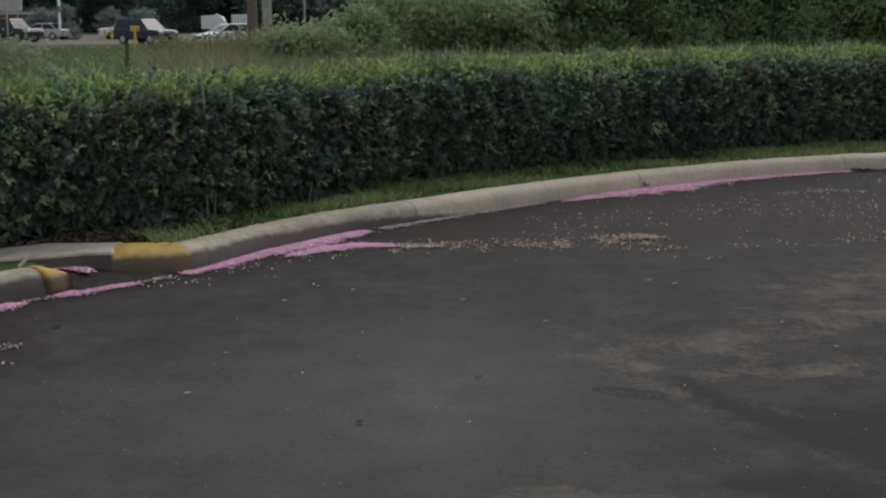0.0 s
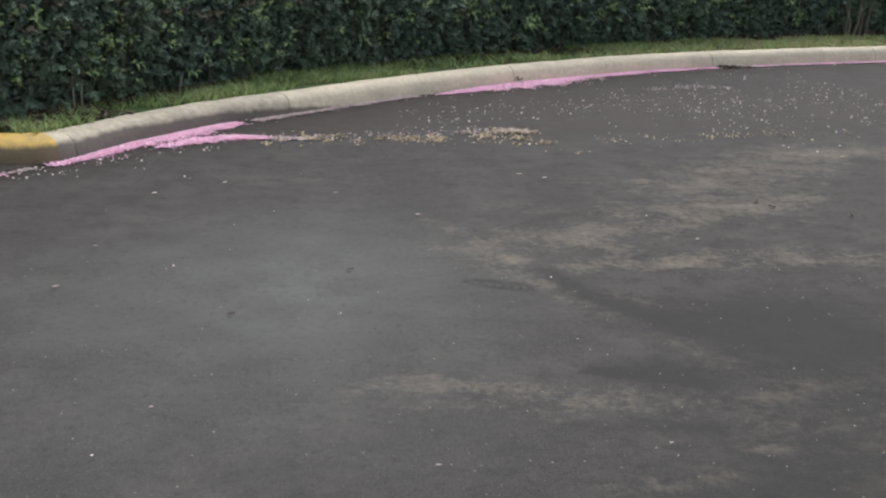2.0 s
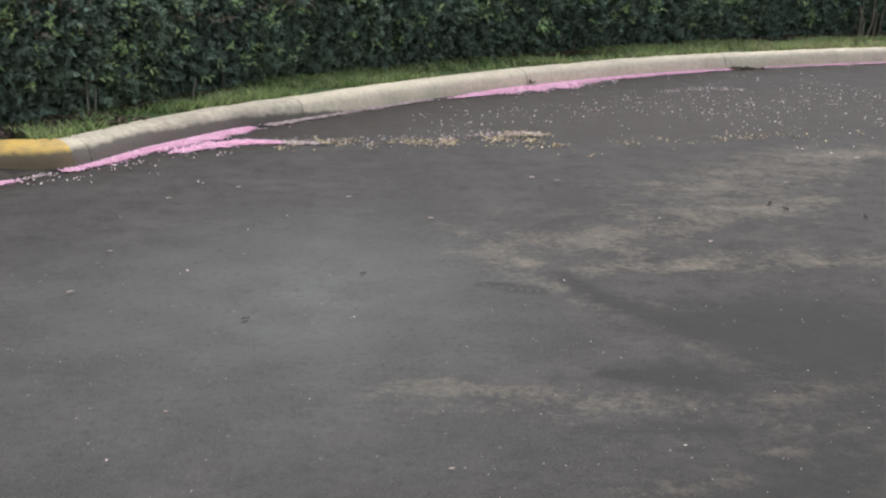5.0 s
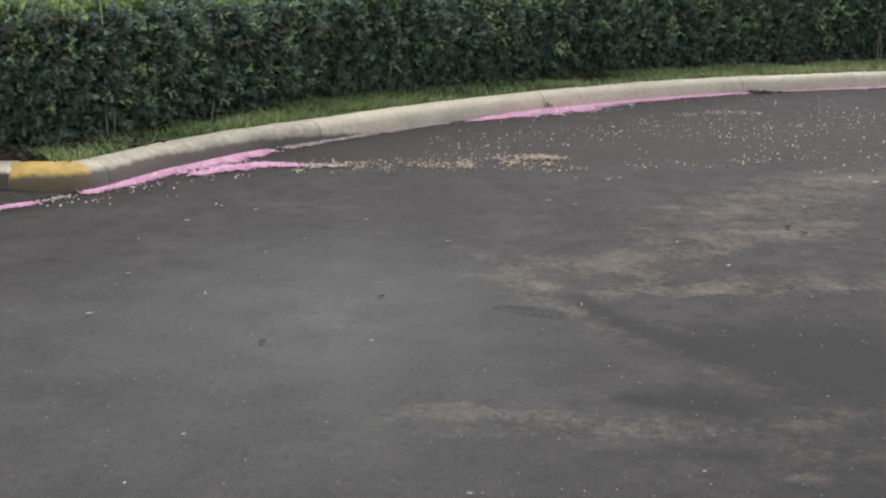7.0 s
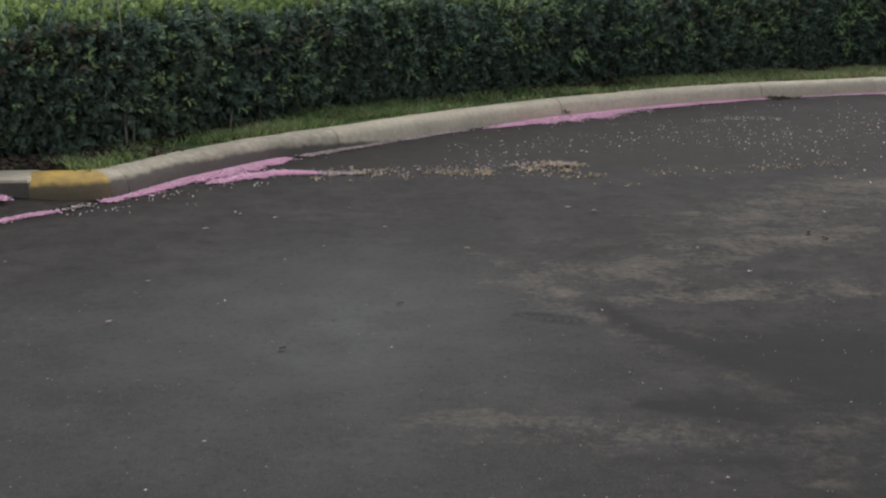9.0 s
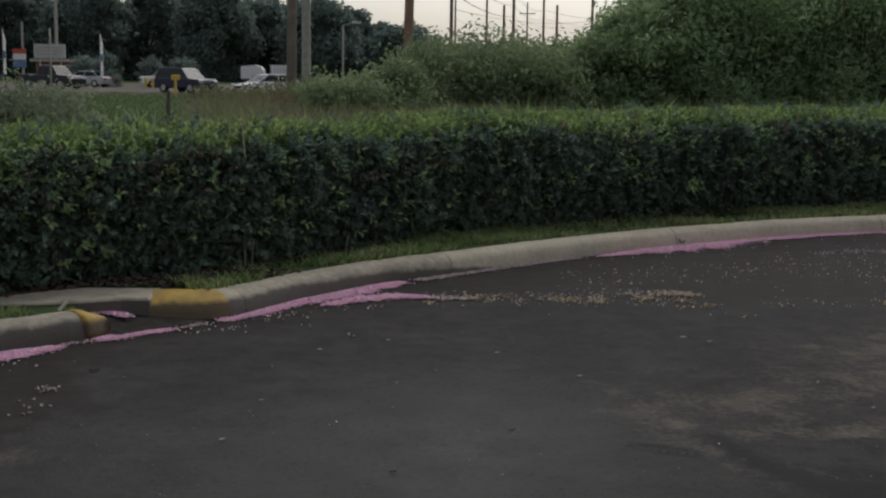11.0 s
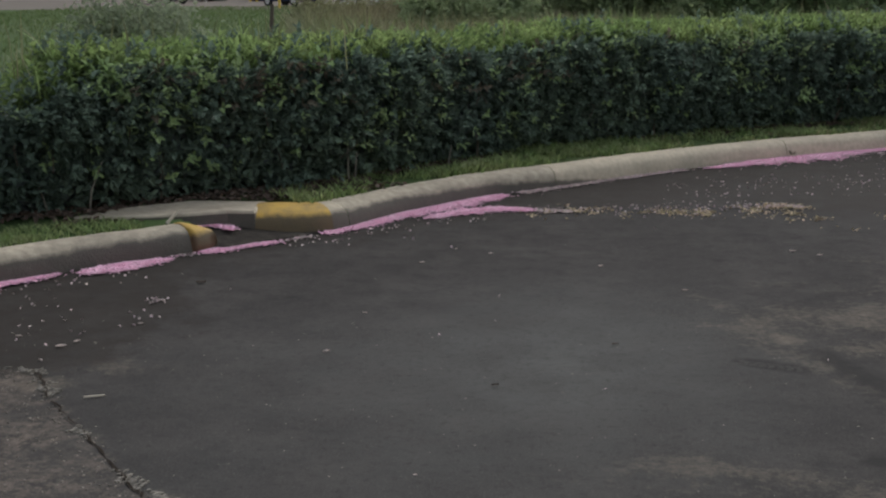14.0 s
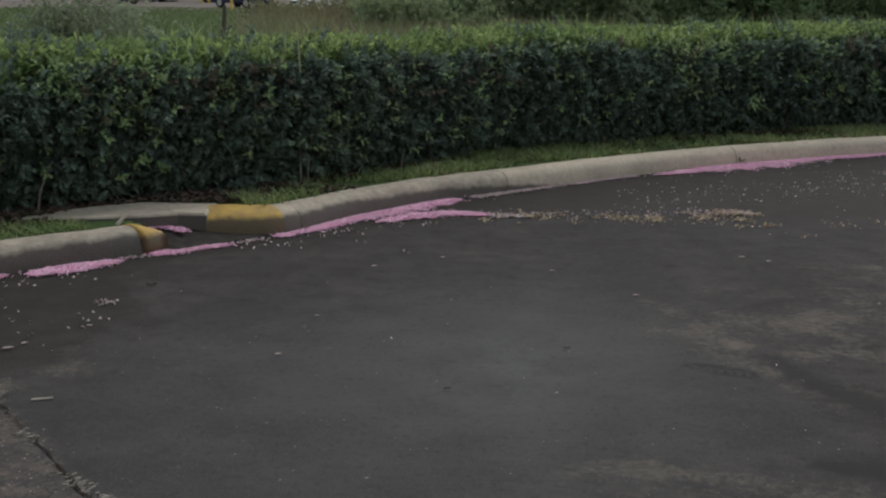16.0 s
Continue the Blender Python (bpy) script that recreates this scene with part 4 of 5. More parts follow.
mixed = np.vstack([strew([(-0.1, 8.4), (0.5, 8.45), (1.1, 8.55), (1.6, 8.7)], [0.12, 0.16, 0.2, 0.2], 150, 1.2),
                   strew([(0.9, 9.2), (2.2, 9.7), (3.4, 10.0), (5.2, 10.2)], [0.4, 0.9, 1.6, 1.8], 170, 0.9),
                   strew([(3.23, 10.77), (3.64, 10.96), (3.96, 10.85)], [0.06, 0.12, 0.08], 190, 1.0),
                   strew([(-1.5, 7.1), (-0.9, 7.7), (-0.4, 8.1)], [0.14, 0.2, 0.14], 40, 0.9),
                   strew([(-2.9, 5.6), (-2.5, 6.0), (-2.1, 6.4)], [0.16, 0.22, 0.16], 45, 0.9),
                   strew([(-2.5, 5.0), (-2.1, 5.25), (-1.75, 5.6)], [0.2, 0.3, 0.25], 32, 0.9),
                   strew([(-1.86, 5.8), (-1.8, 5.82)], [0.05, 0.04], 300)])
petals("scattered_petals", mixed, 0.018, PETAL_PALE, "scattered pale pink petals on damp asphalt", "petals", spread=0.5)
lone = np.column_stack([rng_np.uniform(-3, 5, 40), rng_np.uniform(2.5, 9.5, 40)])
lone = lone[inside(lone, PAVED) & (lone[:, 1] > 4.2)]
petals("stray_petals", lone, 0.013, PETAL_PALE, "single pale petals strewn over the asphalt", "petals", spread=0.5)


BLOSSOM = material("pale_blossom", (0.62, 0.54, 0.5), (0.55, 0.47, 0.43), 50, 0.8)


def fallen_leaf(x, y, turn, size, mat, name="fallen_leaf", label="small curled dark leaf lying on asphalt"):
    bm = bmesh.new()
    rows = 6
    pts = []
    for k in range(rows + 1):
        t = k / rows
        w = 0.36 * math.sin(math.pi * min(max(t, 0.03), 0.97)) ** 0.8
        pts.append([bm.verts.new(((t - 0.5) * size, s * w * size, 0.004 + size * (0.12 * abs(s) + 0.1 * (t - 0.4) ** 2))) for s in (-1, 0, 1)])
    for k in range(rows):
        for s in (0, 1):
            bm.faces.new((pts[k][s], pts[k][s + 1], pts[k + 1][s + 1], pts[k + 1][s]))
    bmesh.ops.solidify(bm, geom=bm.faces[:], thickness=0.0012)
    ob = part(name, bm, mat)
    ob.matrix_world = pose(x, y, 0.004, 0, 0, turn)
    return tagged(ob, label, "leaf")


for x, y, turn, size in ((0.31, 5.22, 10, 0.029), (-0.17, 4.63, 20, 0.03), (2.56, 6.43, 70, 0.05), (2.6, 6.3, 120, 0.045), (-1.72, 6.2, 15, 0.05), (2.95, 6.1, 95, 0.04)):
    fallen_leaf(x, y, turn, size, DEAD_LEAF)
for x, y, turn, size in ((0.7, 6.2, 5, 0.028), (0.45, 3.23, 0, 0.018), (1.98, 5.65, 30, 0.024), (1.4, 7.18, 0, 0.036), (1.53, 7.08, 15, 0.028), (-0.81, 5.66, 0, 0.022), (-0.65, 6.74, 20, 0.03), (-0.29, 7.0, 40, 0.026), (-0.49, 7.11, 60, 0.022), (0.31, 6.72, 10, 0.026), (-0.88, 5.03, 30, 0.03), (-0.38, 3.72, 15, 0.014), (-0.51, 3.37, 80, 0.012), (1.15, 3.33, 0, 0.012), (-2.0, 5.02, 20, 0.045), (-1.96, 5.1, 50, 0.03), (-2.24, 5.16, 0, 0.03), (-1.78, 5.4, 10, 0.025), (3.6, 7.66, 0, 0.04)):
    fallen_leaf(x, y, turn, size, BLOSSOM, "fallen_blossom", "single pale blossom lying on asphalt")
bm = bmesh.new()
tube(bm, (-1.67, 4.385, 0.006), (-1.6, 4.41, 0.007), 0.0038, 0.0032, 8)
tagged(part("short_stick", bm, STICK), "short pale straight stick lying on asphalt", "stick")

def small_weed(x, y, z):
    c = np.array([(x, y, z)]) + rng_np.normal(0, 0.012, (14, 3)) * np.array([1, 1, 0.3])
    d = rng_np.normal(0, 0.6, (14, 3)) + np.array([0, 0, 1.0])
    ob = leaf_mesh("small_weed", c + d * 0.012, d, np.cross(d, rng_np.normal(0, 1, (14, 3))), 0.028, 0.012, BROWN_LEAF)
    tagged(ob, "small brown weed rooted in a kerb joint", "weed")


small_weed(2.13, 11.2, 0.03)
clot = np.column_stack([rng_np.normal(4.5, 0.09, 60), rng_np.normal(12.36, 0.03, 60)])
petals("leaf_clot", clot, 0.05, DEAD_LEAF, "clot of dark dead leaves in the gutter", "leaf litter", spread=0.5)

# crumbs of asphalt beside the crack, loose grit
crumb_v, crumb_f = [], []
cube = np.array([(-1, -1, 0), (1, -1, 0), (1, 1, 0), (-1, 1, 0), (-0.6, -0.7, 1), (0.7, -0.5, 1), (0.5, 0.7, 1), (-0.6, 0.5, 1)], float)
cube_f = np.array([(4, 5, 6, 7), (0, 1, 5, 4), (1, 2, 6, 5), (2, 3, 7, 6), (3, 0, 4, 7)])
grit = [(c, random.uniform(0.002, 0.005)) for c in chips]
for _ in range(600):
    grit.append(((random.uniform(-2.6, 2.6), random.uniform(2.4, 5.5)), random.uniform(0.001, 0.003)))
CRACK_Y = lambda x: float(np.interp(x, CRACK[:, 0], CRACK[:, 1]))
for _ in range(900):
    gx_ = random.uniform(-2.6, -0.6)
    grit.append(((gx_, CRACK_Y(gx_) - 0.03 - 1.4 * random.random() ** 2), random.uniform(0.0015, 0.0045)))
for k, ((x, y), r) in enumerate(grit):
    a = random.uniform(0, 6.28)
    rot = np.array([(math.cos(a), -math.sin(a)), (math.sin(a), math.cos(a))])
    v = cube.copy()
    v[:, :2] = v[:, :2] @ rot.T * r * random.uniform(0.7, 1.4)
    v[:, 2] *= r * 0.6
    crumb_v.append(v + (x, y, 0.002))
    crumb_f.append(cube_f + 8 * k)
CRUMB = material("asphalt_crumb", (0.22, 0.195, 0.16), (0.13, 0.12, 0.105), 80, 0.95, island=0.5)
tagged(from_arrays("loose_grit", np.vstack(crumb_v), np.vstack(crumb_f), CRUMB), "loose grit and crumbs of asphalt", "grit", kind="stuff")

# spalled lips of the crack: flat angular flakes of pale asphalt, wedged together
SPALL = material("spalled_asphalt", (0.25, 0.23, 0.19), (0.15, 0.14, 0.12), 60, 0.95, 0.5, 120, island=0.25)


def spall(x, y, half, count, turn):
    """A patch of flat broken flakes strung along the crack."""
    vs, fs = [], []
    c, s = math.cos(radians(turn)), math.sin(radians(turn))
    for k in range(count):
        a = random.gauss(0, half * 0.5)
        q = random.gauss(0, half * 0.13) + 0.012 * math.sin(a * 60)
        r = random.uniform(0.004, 0.012)
        m = 7
        ring = [(r * random.uniform(0.65, 1.2) * math.cos(6.283 * j / m), r * random.uniform(0.5, 1.0) * math.sin(6.283 * j / m)) for j in range(m)]
        cx, cy, h = x + a * c - q * s, y + a * s + q * c, random.uniform(0.002, 0.007)
        low = len(vs)
        vs += [(cx + u, cy + v, 0.0) for u, v in ring] + [(cx + u * 0.85, cy + v * 0.85, h + 0.2 * u) for u, v in ring]
        fs += [(low + j, low + (j + 1) % m, low + m + (j + 1) % m, low + m + j) for j in range(m)]
        fs.append(tuple(range(low + m, low + 2 * m)))
    me = bpy.data.meshes.new("spalled_flakes")
    me.from_pydata(vs, [], fs)
    me.materials.append(SPALL)
    tagged(new("spalled_flakes", me), "pale broken flakes of asphalt at the crack's lip", "debris", kind="stuff")


for x, y, half, count, turn in ((-1.84, 4.47, 0.1, 24, -55), (-1.99, 4.7, 0.08, 16, -20), (-1.09, 3.48, 0.1, 30, -42), (-1.24, 3.62, 0.1, 14, -50), (-1.55, 4.03, 0.07, 10, -50)):
    spall(x, y, half, count * 4, turn)

# slanting print of a tyre's tread
TYRE_PRINT = material("tyre_print", (0.04, 0.039, 0.037), (0.07, 0.067, 0.063), 60, 0.95, spec=0.08)
bm = bmesh.new()
for k in range(7):
    x, y = 0.8 + 0.034 * k, 5.01 - 0.013 * k
    z = 0.0015 + pave_z(x, y)
    w = 0.011 + 0.004 * random.random()
    v = [bm.verts.new((x + a, y + b, z)) for a, b in ((-w, -0.03), (w, -0.036), (w + 0.012, 0.0), (w, 0.034), (-w, 0.03), (0.012 - w, 0.0))]
    bm.faces.new((v[0], v[1], v[2], v[5]))
    bm.faces.new((v[5], v[2], v[3], v[4]))
tagged(part("tyre_print", bm, TYRE_PRINT), "dark chevron print of a tyre on asphalt", "tyre mark")

# ---- beyond the hedge ----
def field(n, x0, x1, y0, y1, z):
    return np.column_stack([rng_np.uniform(x0, x1, n), rng_np.uniform(y0, y1, n), np.full(n, z)])


def ground_z(p):
    return np.where(p[:, 1] < 20, -0.1, -0.22)


bm = bmesh.new()
vs = [bm.verts.new((x, y, -0.205)) for x, y in ((-220, 79), (-14, 82), (60, 86), (60, 150), (-220, 150))]
bm.faces.new(vs)
tagged(part("far_road", bm, ROAD_GREY), "pale dusty road beyond the grass", "road", kind="structure")

MEADOW = material("meadow_blade", (0.1, 0.155, 0.055), (0.13, 0.17, 0.07), 0.3, 0.9, island=0.3, translucent=0.3, spec=0.1)
# weeds and tall grass
p = field(9000, -9, 14, 15.5, 22, 0)
p[:, 2] = ground_z(p)
p = p[(p[:, 0] > -1.5 - (p[:, 1] - 15) * 0.12) | (rng_np.random(len(p)) < 0.03)]
w = blade_field("tall_grass", p, 1.15, 0.02, DRY_GRASS, lean=0.35)
tagged(w, "tall rank grass behind the hedge", "grass", kind="stuff")
p = field(34000, -6.0, 2, 20, 32, -0.22)
p = p[(lumpy(p, 0.35, 2.0) > -0.25) & (p[:, 0] > -p[:, 1] * 0.185)]
w = blade_field("weeds", p, 1.05, 0.035, DRY_GRASS, lean=0.45)
tagged(w, "brownish weeds round the utility poles", "weeds", kind="stuff")
p = field(6000, -5.0, -3.3, 25, 32, -0.22)
w = blade_field("weeds", p, 1.15, 0.04, DRY_GRASS, lean=0.4)
tagged(w, "tall brown weeds before the wooden poles", "weeds", kind="stuff")
p = field(40000, -32, 0, 15, 90, -0.22)
p = p[p[:, 0] > -p[:, 1] * 0.45 - 2]
w = blade_field("meadow_grass", p, 0.16, 0.03, MEADOW, lean=0.8)
tagged(w, "rough green meadow grass before the road", "grass", kind="stuff")
hl = HEDGE_LINE + left_of(HEDGE_LINE) * 0.55
i = rng_np.integers(30, len(hl), 520)
p = np.column_stack([hl[i] + rng_np.normal(0, 0.3, (520, 2)), np.full(520, 0.92)])
w = blade_field("grass_stalks", p, 0.36, 0.015, DRY_GRASS, lean=0.4)
tagged(w, "thin grass stalks growing up through the hedge", "grass", kind="stuff")


def shrub(x, y, h, r, n, size, mat, label, name="shrub", clumps=40, ground_at=-0.22, trunk=0.05, low=0.05):
    """A bush or tree: tapered stem, limbs, and a crown of leaf clumps with gaps."""
    thing = tagged(empty(name, pose(x, y, ground_at)), label, name)
    bm = bmesh.new()
    fork = h * (0.15 + low * 0.6)
    tube(bm, (0, 0, -0.05), (0, 0, fork), trunk, trunk * 0.75, 8)
    cs = []
    for _ in range(clumps):
        a, q, t = random.uniform(0, 6.283), math.sqrt(random.random()), random.random() ** 0.8
        wide = r * (0.55 + 0.6 * math.sin(math.pi * (0.15 + 0.75 * t)))
        cs.append((math.cos(a) * q * wide * 0.85, math.sin(a) * q * wide * 0.85, h * (low + (0.93 - low) * t) * (1 - 0.18 * q)))
    for c in cs[::3]:
        tube(bm, (0, 0, fork * random.uniform(0.6, 1.0)), c, trunk * 0.4, trunk * 0.08, 5)
    part("trunk", bm, BARK, thing)
    c = np.array(cs)[rng_np.integers(0, len(cs), n)]
    d = rng_np.normal(0, 1, (n, 3))
    d /= np.linalg.norm(d, axis=1, keepdims=True)
    rad = (r * 2.6 / math.sqrt(clumps)) * rng_np.uniform(0.35, 1.1, n) ** 0.7
    pos = c + d * rad[:, None] * np.array([1, 1, 0.75]) + rng_np.normal(0, r * 0.09, (n, 3))
    pos[:, 2] = np.clip(pos[:, 2], 0.02, None)
    leaf_cloud("crown", pos, d + np.array([0, 0, 0.4]), size, size * 0.42, mat, thing, spread=0.7, droop=0.5)
    return thing


GREY_LEAF = material("greyish_shrub_leaf", (0.2, 0.24, 0.15), (0.26, 0.3, 0.2), 1, 0.8, island=0.3, translucent=0.35)
shrub(-5.35, 16.3, 1.5, 0.95, 5200, 0.09, GREY_LEAF, "loose grey-green bush behind the hedge", ground_at=-0.1)
for x, y, h, r in ((-5.0, 28, 1.35, 0.7), (-4.2, 27, 1.5, 0.8), (-3.4, 28, 1.55, 0.8), (-2.7, 27, 1.6, 0.7)):
    shrub(x, y, h, r, 4200, 0.1, DRY_GRASS, "low brownish thicket at the foot of the poles", clumps=36, trunk=0.03)
WILLOWY = "loose willowy light green shrub"
for x, y, h, r in ((-1.75, 23, 1.75, 1.0), (-1.0, 24, 1.95, 1.0), (0.0, 26, 2.5, 1.3), (1.0, 27, 2.7, 1.3), (1.95, 25.5, 2.4, 1.2), (2.75, 27.5, 2.6, 1.2)):
    shrub(x, y, h, r, 9000, 0.11, LOW_SHRUB_LEAF, WILLOWY, clumps=44)
for x, y, h, r in ((3.3, 26.5, 2.9, 1.1), (4.1, 26.5, 3.5, 1.3), (4.9, 28, 4.4, 1.7), (6.0, 26.5, 4.6, 1.7), (7.3, 28, 5.0, 1.9), (8.6, 26.5, 4.6, 1.8), (9.9, 28, 5.2, 1.9), (11.4, 26.5, 4.8, 1.9), (13, 28, 5, 2)):
    shrub(x, y, h, r, 17000, 0.12, SHRUB_LEAF, "tall dense willowy green shrub", clumps=110, trunk=0.08)
for x, y, h, r in ((12.5, 40, 8.5, 3.2), (16, 44, 9.5, 3.5), (19.5, 42, 9, 3.5)):
    shrub(x, y, h, r, 8000, 0.3, TREE_LEAF, "dark broadleaf tree behind the shrubs", name="tree", clumps=60, trunk=0.2)
# wood along the far side of the road
for k, (x, h) in enumerate(((-92, 17), (-84, 18), (-76, 17), (-69, 18.5), (-62, 17), (-55.5, 18), (-49, 17), (-43, 17.5), (-37, 16), (-31.5, 15), (-26, 13.0), (-21.5, 12.5), (-17, 12.8), (-13, 11.5), (-9.5, 9.5), (-6.0, 8.6))):
    shrub(x, 178 + (k % 3) * 9, h, 5.2 if x < -14 else 3.2, 11000, 0.75, TREE_LEAF, "dark broadleaf tree at the edge of a wood", name="tree", clumps=60, trunk=0.35, low=0.02)
for k in range(17):
    shrub(-94 + k * 5.6, 206 + (k % 2) * 4, 9.0, 4.6, 2600, 0.8, TREE_LEAF, "dark undergrowth deep in the wood", clumps=34, trunk=0.2, low=0.0)
for x, h in ((-3, 6.2), (1, 5.8), (5, 5.5), (9.5, 5.2), (14, 5.5), (19, 5.8), (24, 6.5)):
    shrub(x, 185, h, 3.4, 1700, 0.7, TREE_LEAF, "low dark tree in the far distance", name="tree", clumps=30, trunk=0.2, low=0.02)
for x, y, h, r in ((-30.8, 118, 3.2, 1.1), (-27.6, 122, 3.0, 1.2), (-24.5, 122, 2.8, 1.3), (-34.5, 124, 3.4, 1.4)):
    shrub(x, y, h, r, 1500, 0.3, TREE_LEAF, "dark rounded bush beside the road", clumps=24, trunk=0.1)


# ---- poles, signs, buildings beside the road ----
def utility_pole(x, y, h, r, mat, label, lean=0.0, arm=0.0):
    thing = tagged(empty("utility_pole", pose(x, y, -0.25, 0, lean, 0)), label, "utility pole")
    bm = bmesh.new()
    for k in range(4):
        tube(bm, (0, 0, h * k / 4), (0, 0, h * (k + 1) / 4), r * (1.08 - 0.08 * k), r * (1.0 - 0.08 * k), 14, caps=(k == 3))
    part("pole", bm, mat, thing, smooth=True)
    if arm:
        bm = bmesh.new()
        box(bm, -arm / 2, arm / 2, -0.06, 0.06, h * 0.86, h * 0.86 + 0.12, 0.015)
        part("cross_arm", bm, mat, thing)
        for s in (-0.42, 0.0, 0.42):
            bm = bmesh.new()
            tube(bm, (s * arm, 0, h * 0.86 + 0.12), (s * arm, 0, h * 0.86 + 0.3), 0.05, 0.04, 8)
            part("insulator", bm, POLE_GREY, thing)
    return thing


utility_pole(-4.5, 38, 11, 0.14, POLE_WOOD, "weathered brown wooden utility pole", 0.8)
utility_pole(-4.68, 44, 12, 0.155, POLE_GREY, "smooth grey concrete utility pole", 0)
utility_pole(-1.15, 40, 11, 0.15, RED_WOOD, "reddish brown wooden utility pole leaning a little", 1.3)
utility_pole(-45, 150, 14, 0.2, POLE_GREY, "thin grey pole before the wood")
for x, y, h, r, arm in ((0.6, 100, 14, 0.15, 0), (1.45, 160, 16, 0.13, 2.2), (5.0, 150, 16, 0.14, 2.2), (5.6, 120, 8.0, 0.15, 0), (5.95, 110, 14, 0.14, 2.4), (11.0, 170, 11, 0.13, 2.2), (11.6, 150, 16, 0.15, 2.2), (11.4, 130, 8.6, 0.16, 0), (13.8, 120, 14, 0.14, 2.4)):
    utility_pole(x, y, h, r, POLE_WOOD, "distant brown wooden utility pole against the sky", 0.0, arm)


def wire(points, name="power_line"):
    cu = bpy.data.curves.new(name, 'CURVE')
    cu.dimensions, cu.bevel_depth = '3D', 0.018
    sp = cu.splines.new('POLY')
    out = []
    for (a, b) in zip(points[:-1], points[1:]):
        for k in range(8):
            t = k / 8
            out.append(tuple(a[j] + (b[j] - a[j]) * t - (0.6 * 4 * t * (1 - t) if j == 2 else 0) for j in range(3)))
    out.append(points[-1])
    sp.points.add(len(out) - 1)
    for q, c in zip(sp.points, out):
        q.co = (*c, 1)
    cu.materials.append(CABLE)
    tagged(new(name, cu), "thin dark power line between distant poles", "power line", group="power lines")


for dz in (0, 0.9, 1.9):
    wire([(-1.2, 40.2, 5.0 + dz), (5.95, 110, 6.3 + dz), (11.6, 150, 6.9 + dz), (26, 175, 7.2 + dz)])
wire([(0.6, 100, 6.4), (13.8, 120, 6.4), (30, 125, 6.6)])
wire([(1.45, 160, 8.2), (5.0, 150, 7.4), (11.0, 170, 8.0), (22, 172, 8.2)])


def street_lamp(x, y, h):
    thing = tagged(empty("street_lamp", pose(x, y, -0.25)), "slim grey street lamp before the wood", "street lamp")
    bm = bmesh.new()
    tube(bm, (0, 0, 0), (0, 0, h), 0.09, 0.06, 10)
    part("pole", bm, POLE_GREY, thing, smooth=True)
    bm = bmesh.new()
    tube(bm, (0, 0, h), (0.7, 0, h + 0.2), 0.04, 0.035, 8)
    part("arm", bm, POLE_GREY, thing)
    bm = bmesh.new()
    box(bm, 0.6, 1.25, -0.14, 0.14, h + 0.14, h + 0.28, 0.05)
    part("lamp_head", bm, SIGN_FACE, thing)


street_lamp(-7.0, 90, 4.9)

# slim posts nearer the hedge
bm = bmesh.new()
tube(bm, (-18.3, 60, -0.25), (-18.3, 60, 3.3), 0.05, 0.045, 8)
tagged(part("slim_post", bm, POLE_GREY, smooth=True), "slim pale metal post in the meadow", "post")
bm = bmesh.new()
tube(bm, (-4.72, 22.0, -0.2), (-4.72, 22, 0.7), 0.05, 0.045, 9)
tube(bm, (-4.72, 22.0, 0.7), (-4.70, 22, 1.13), 0.045, 0.03, 9)
tagged(part("wooden_stump", bm, BARK), "dark brown rotten post in the grass", "post")
marker = tagged(empty("marker_post", pose(-17.7, 85, -0.22)), "yellow marker post with a broad cap by the road", "marker post")
bm = bmesh.new()
tube(bm, (0, 0, 0), (0, 0, 1.3), 0.09, 0.085, 10)
part("post", bm, BOLLARD, marker)
bm = bmesh.new()
box(bm, -0.3, 0.3, -0.05, 0.05, 1.0, 1.35, 0.05)
part("cap", bm, BOLLARD, marker)
bollard = tagged(empty("bollard", pose(-26.6, 115, -0.22)), "yellow steel bollard beside the road", "bollard", "bollards by the road")
bm = bmesh.new()
tube(bm, (0, 0, 0), (0, 0, 0.85), 0.11, 0.11, 12)
part("post", bm, BOLLARD, bollard)
bm = bmesh.new()
tube(bm, (0, 0, 0.85), (0, 0, 0.92), 0.11, 0.05, 12)
part("cap", bm, BOLLARD, bollard)
for x, y in ((-26.0, 115), (-37.6, 132), (-36.4, 132), (-35.3, 132), (-34.3, 132)):
    copy_thing(bollard, pose(x, y, -0.22))


def feather_flag(x, y, h):
    thing = tagged(empty("feather_flag", pose(x, y, -0.22)), "tall white feather banner on a thin pole", "banner", "feather banners")
    bm = bmesh.new()
    tube(bm, (0, 0, 0), (0, 0, h), 0.03, 0.02, 8)
    part("pole", bm, CHROME, thing)
    bm = bmesh.new()
    cols = []
    for k in range(13):
        t = k / 12
        wd = 0.28 * min(1.0, 3.5 * (1 - t) + 0.12) * (0.75 + 0.25 * t)
        z = h * (0.22 + 0.77 * t)
        cols.append([bm.verts.new((0.02 + s * wd, 0.06 * math.sin(4 * t + 2 * s), z)) for s in (0, 0.5, 1)])
    for k in range(12):
        for s in (0, 1):
            bm.faces.new((cols[k][s], cols[k][s + 1], cols[k + 1][s + 1], cols[k + 1][s]))
    bmesh.ops.solidify(bm, geom=bm.faces[:], thickness=0.01)
    part("banner", bm, WHITE_PAINT, thing)
    bm = bmesh.new()
    box(bm, 0.06, 0.22, -0.12, 0.12, h * 0.5, h * 0.62, 0.01)
    part("printed_mark", bm, BLUE_FACE, thing, "blue printed mark")


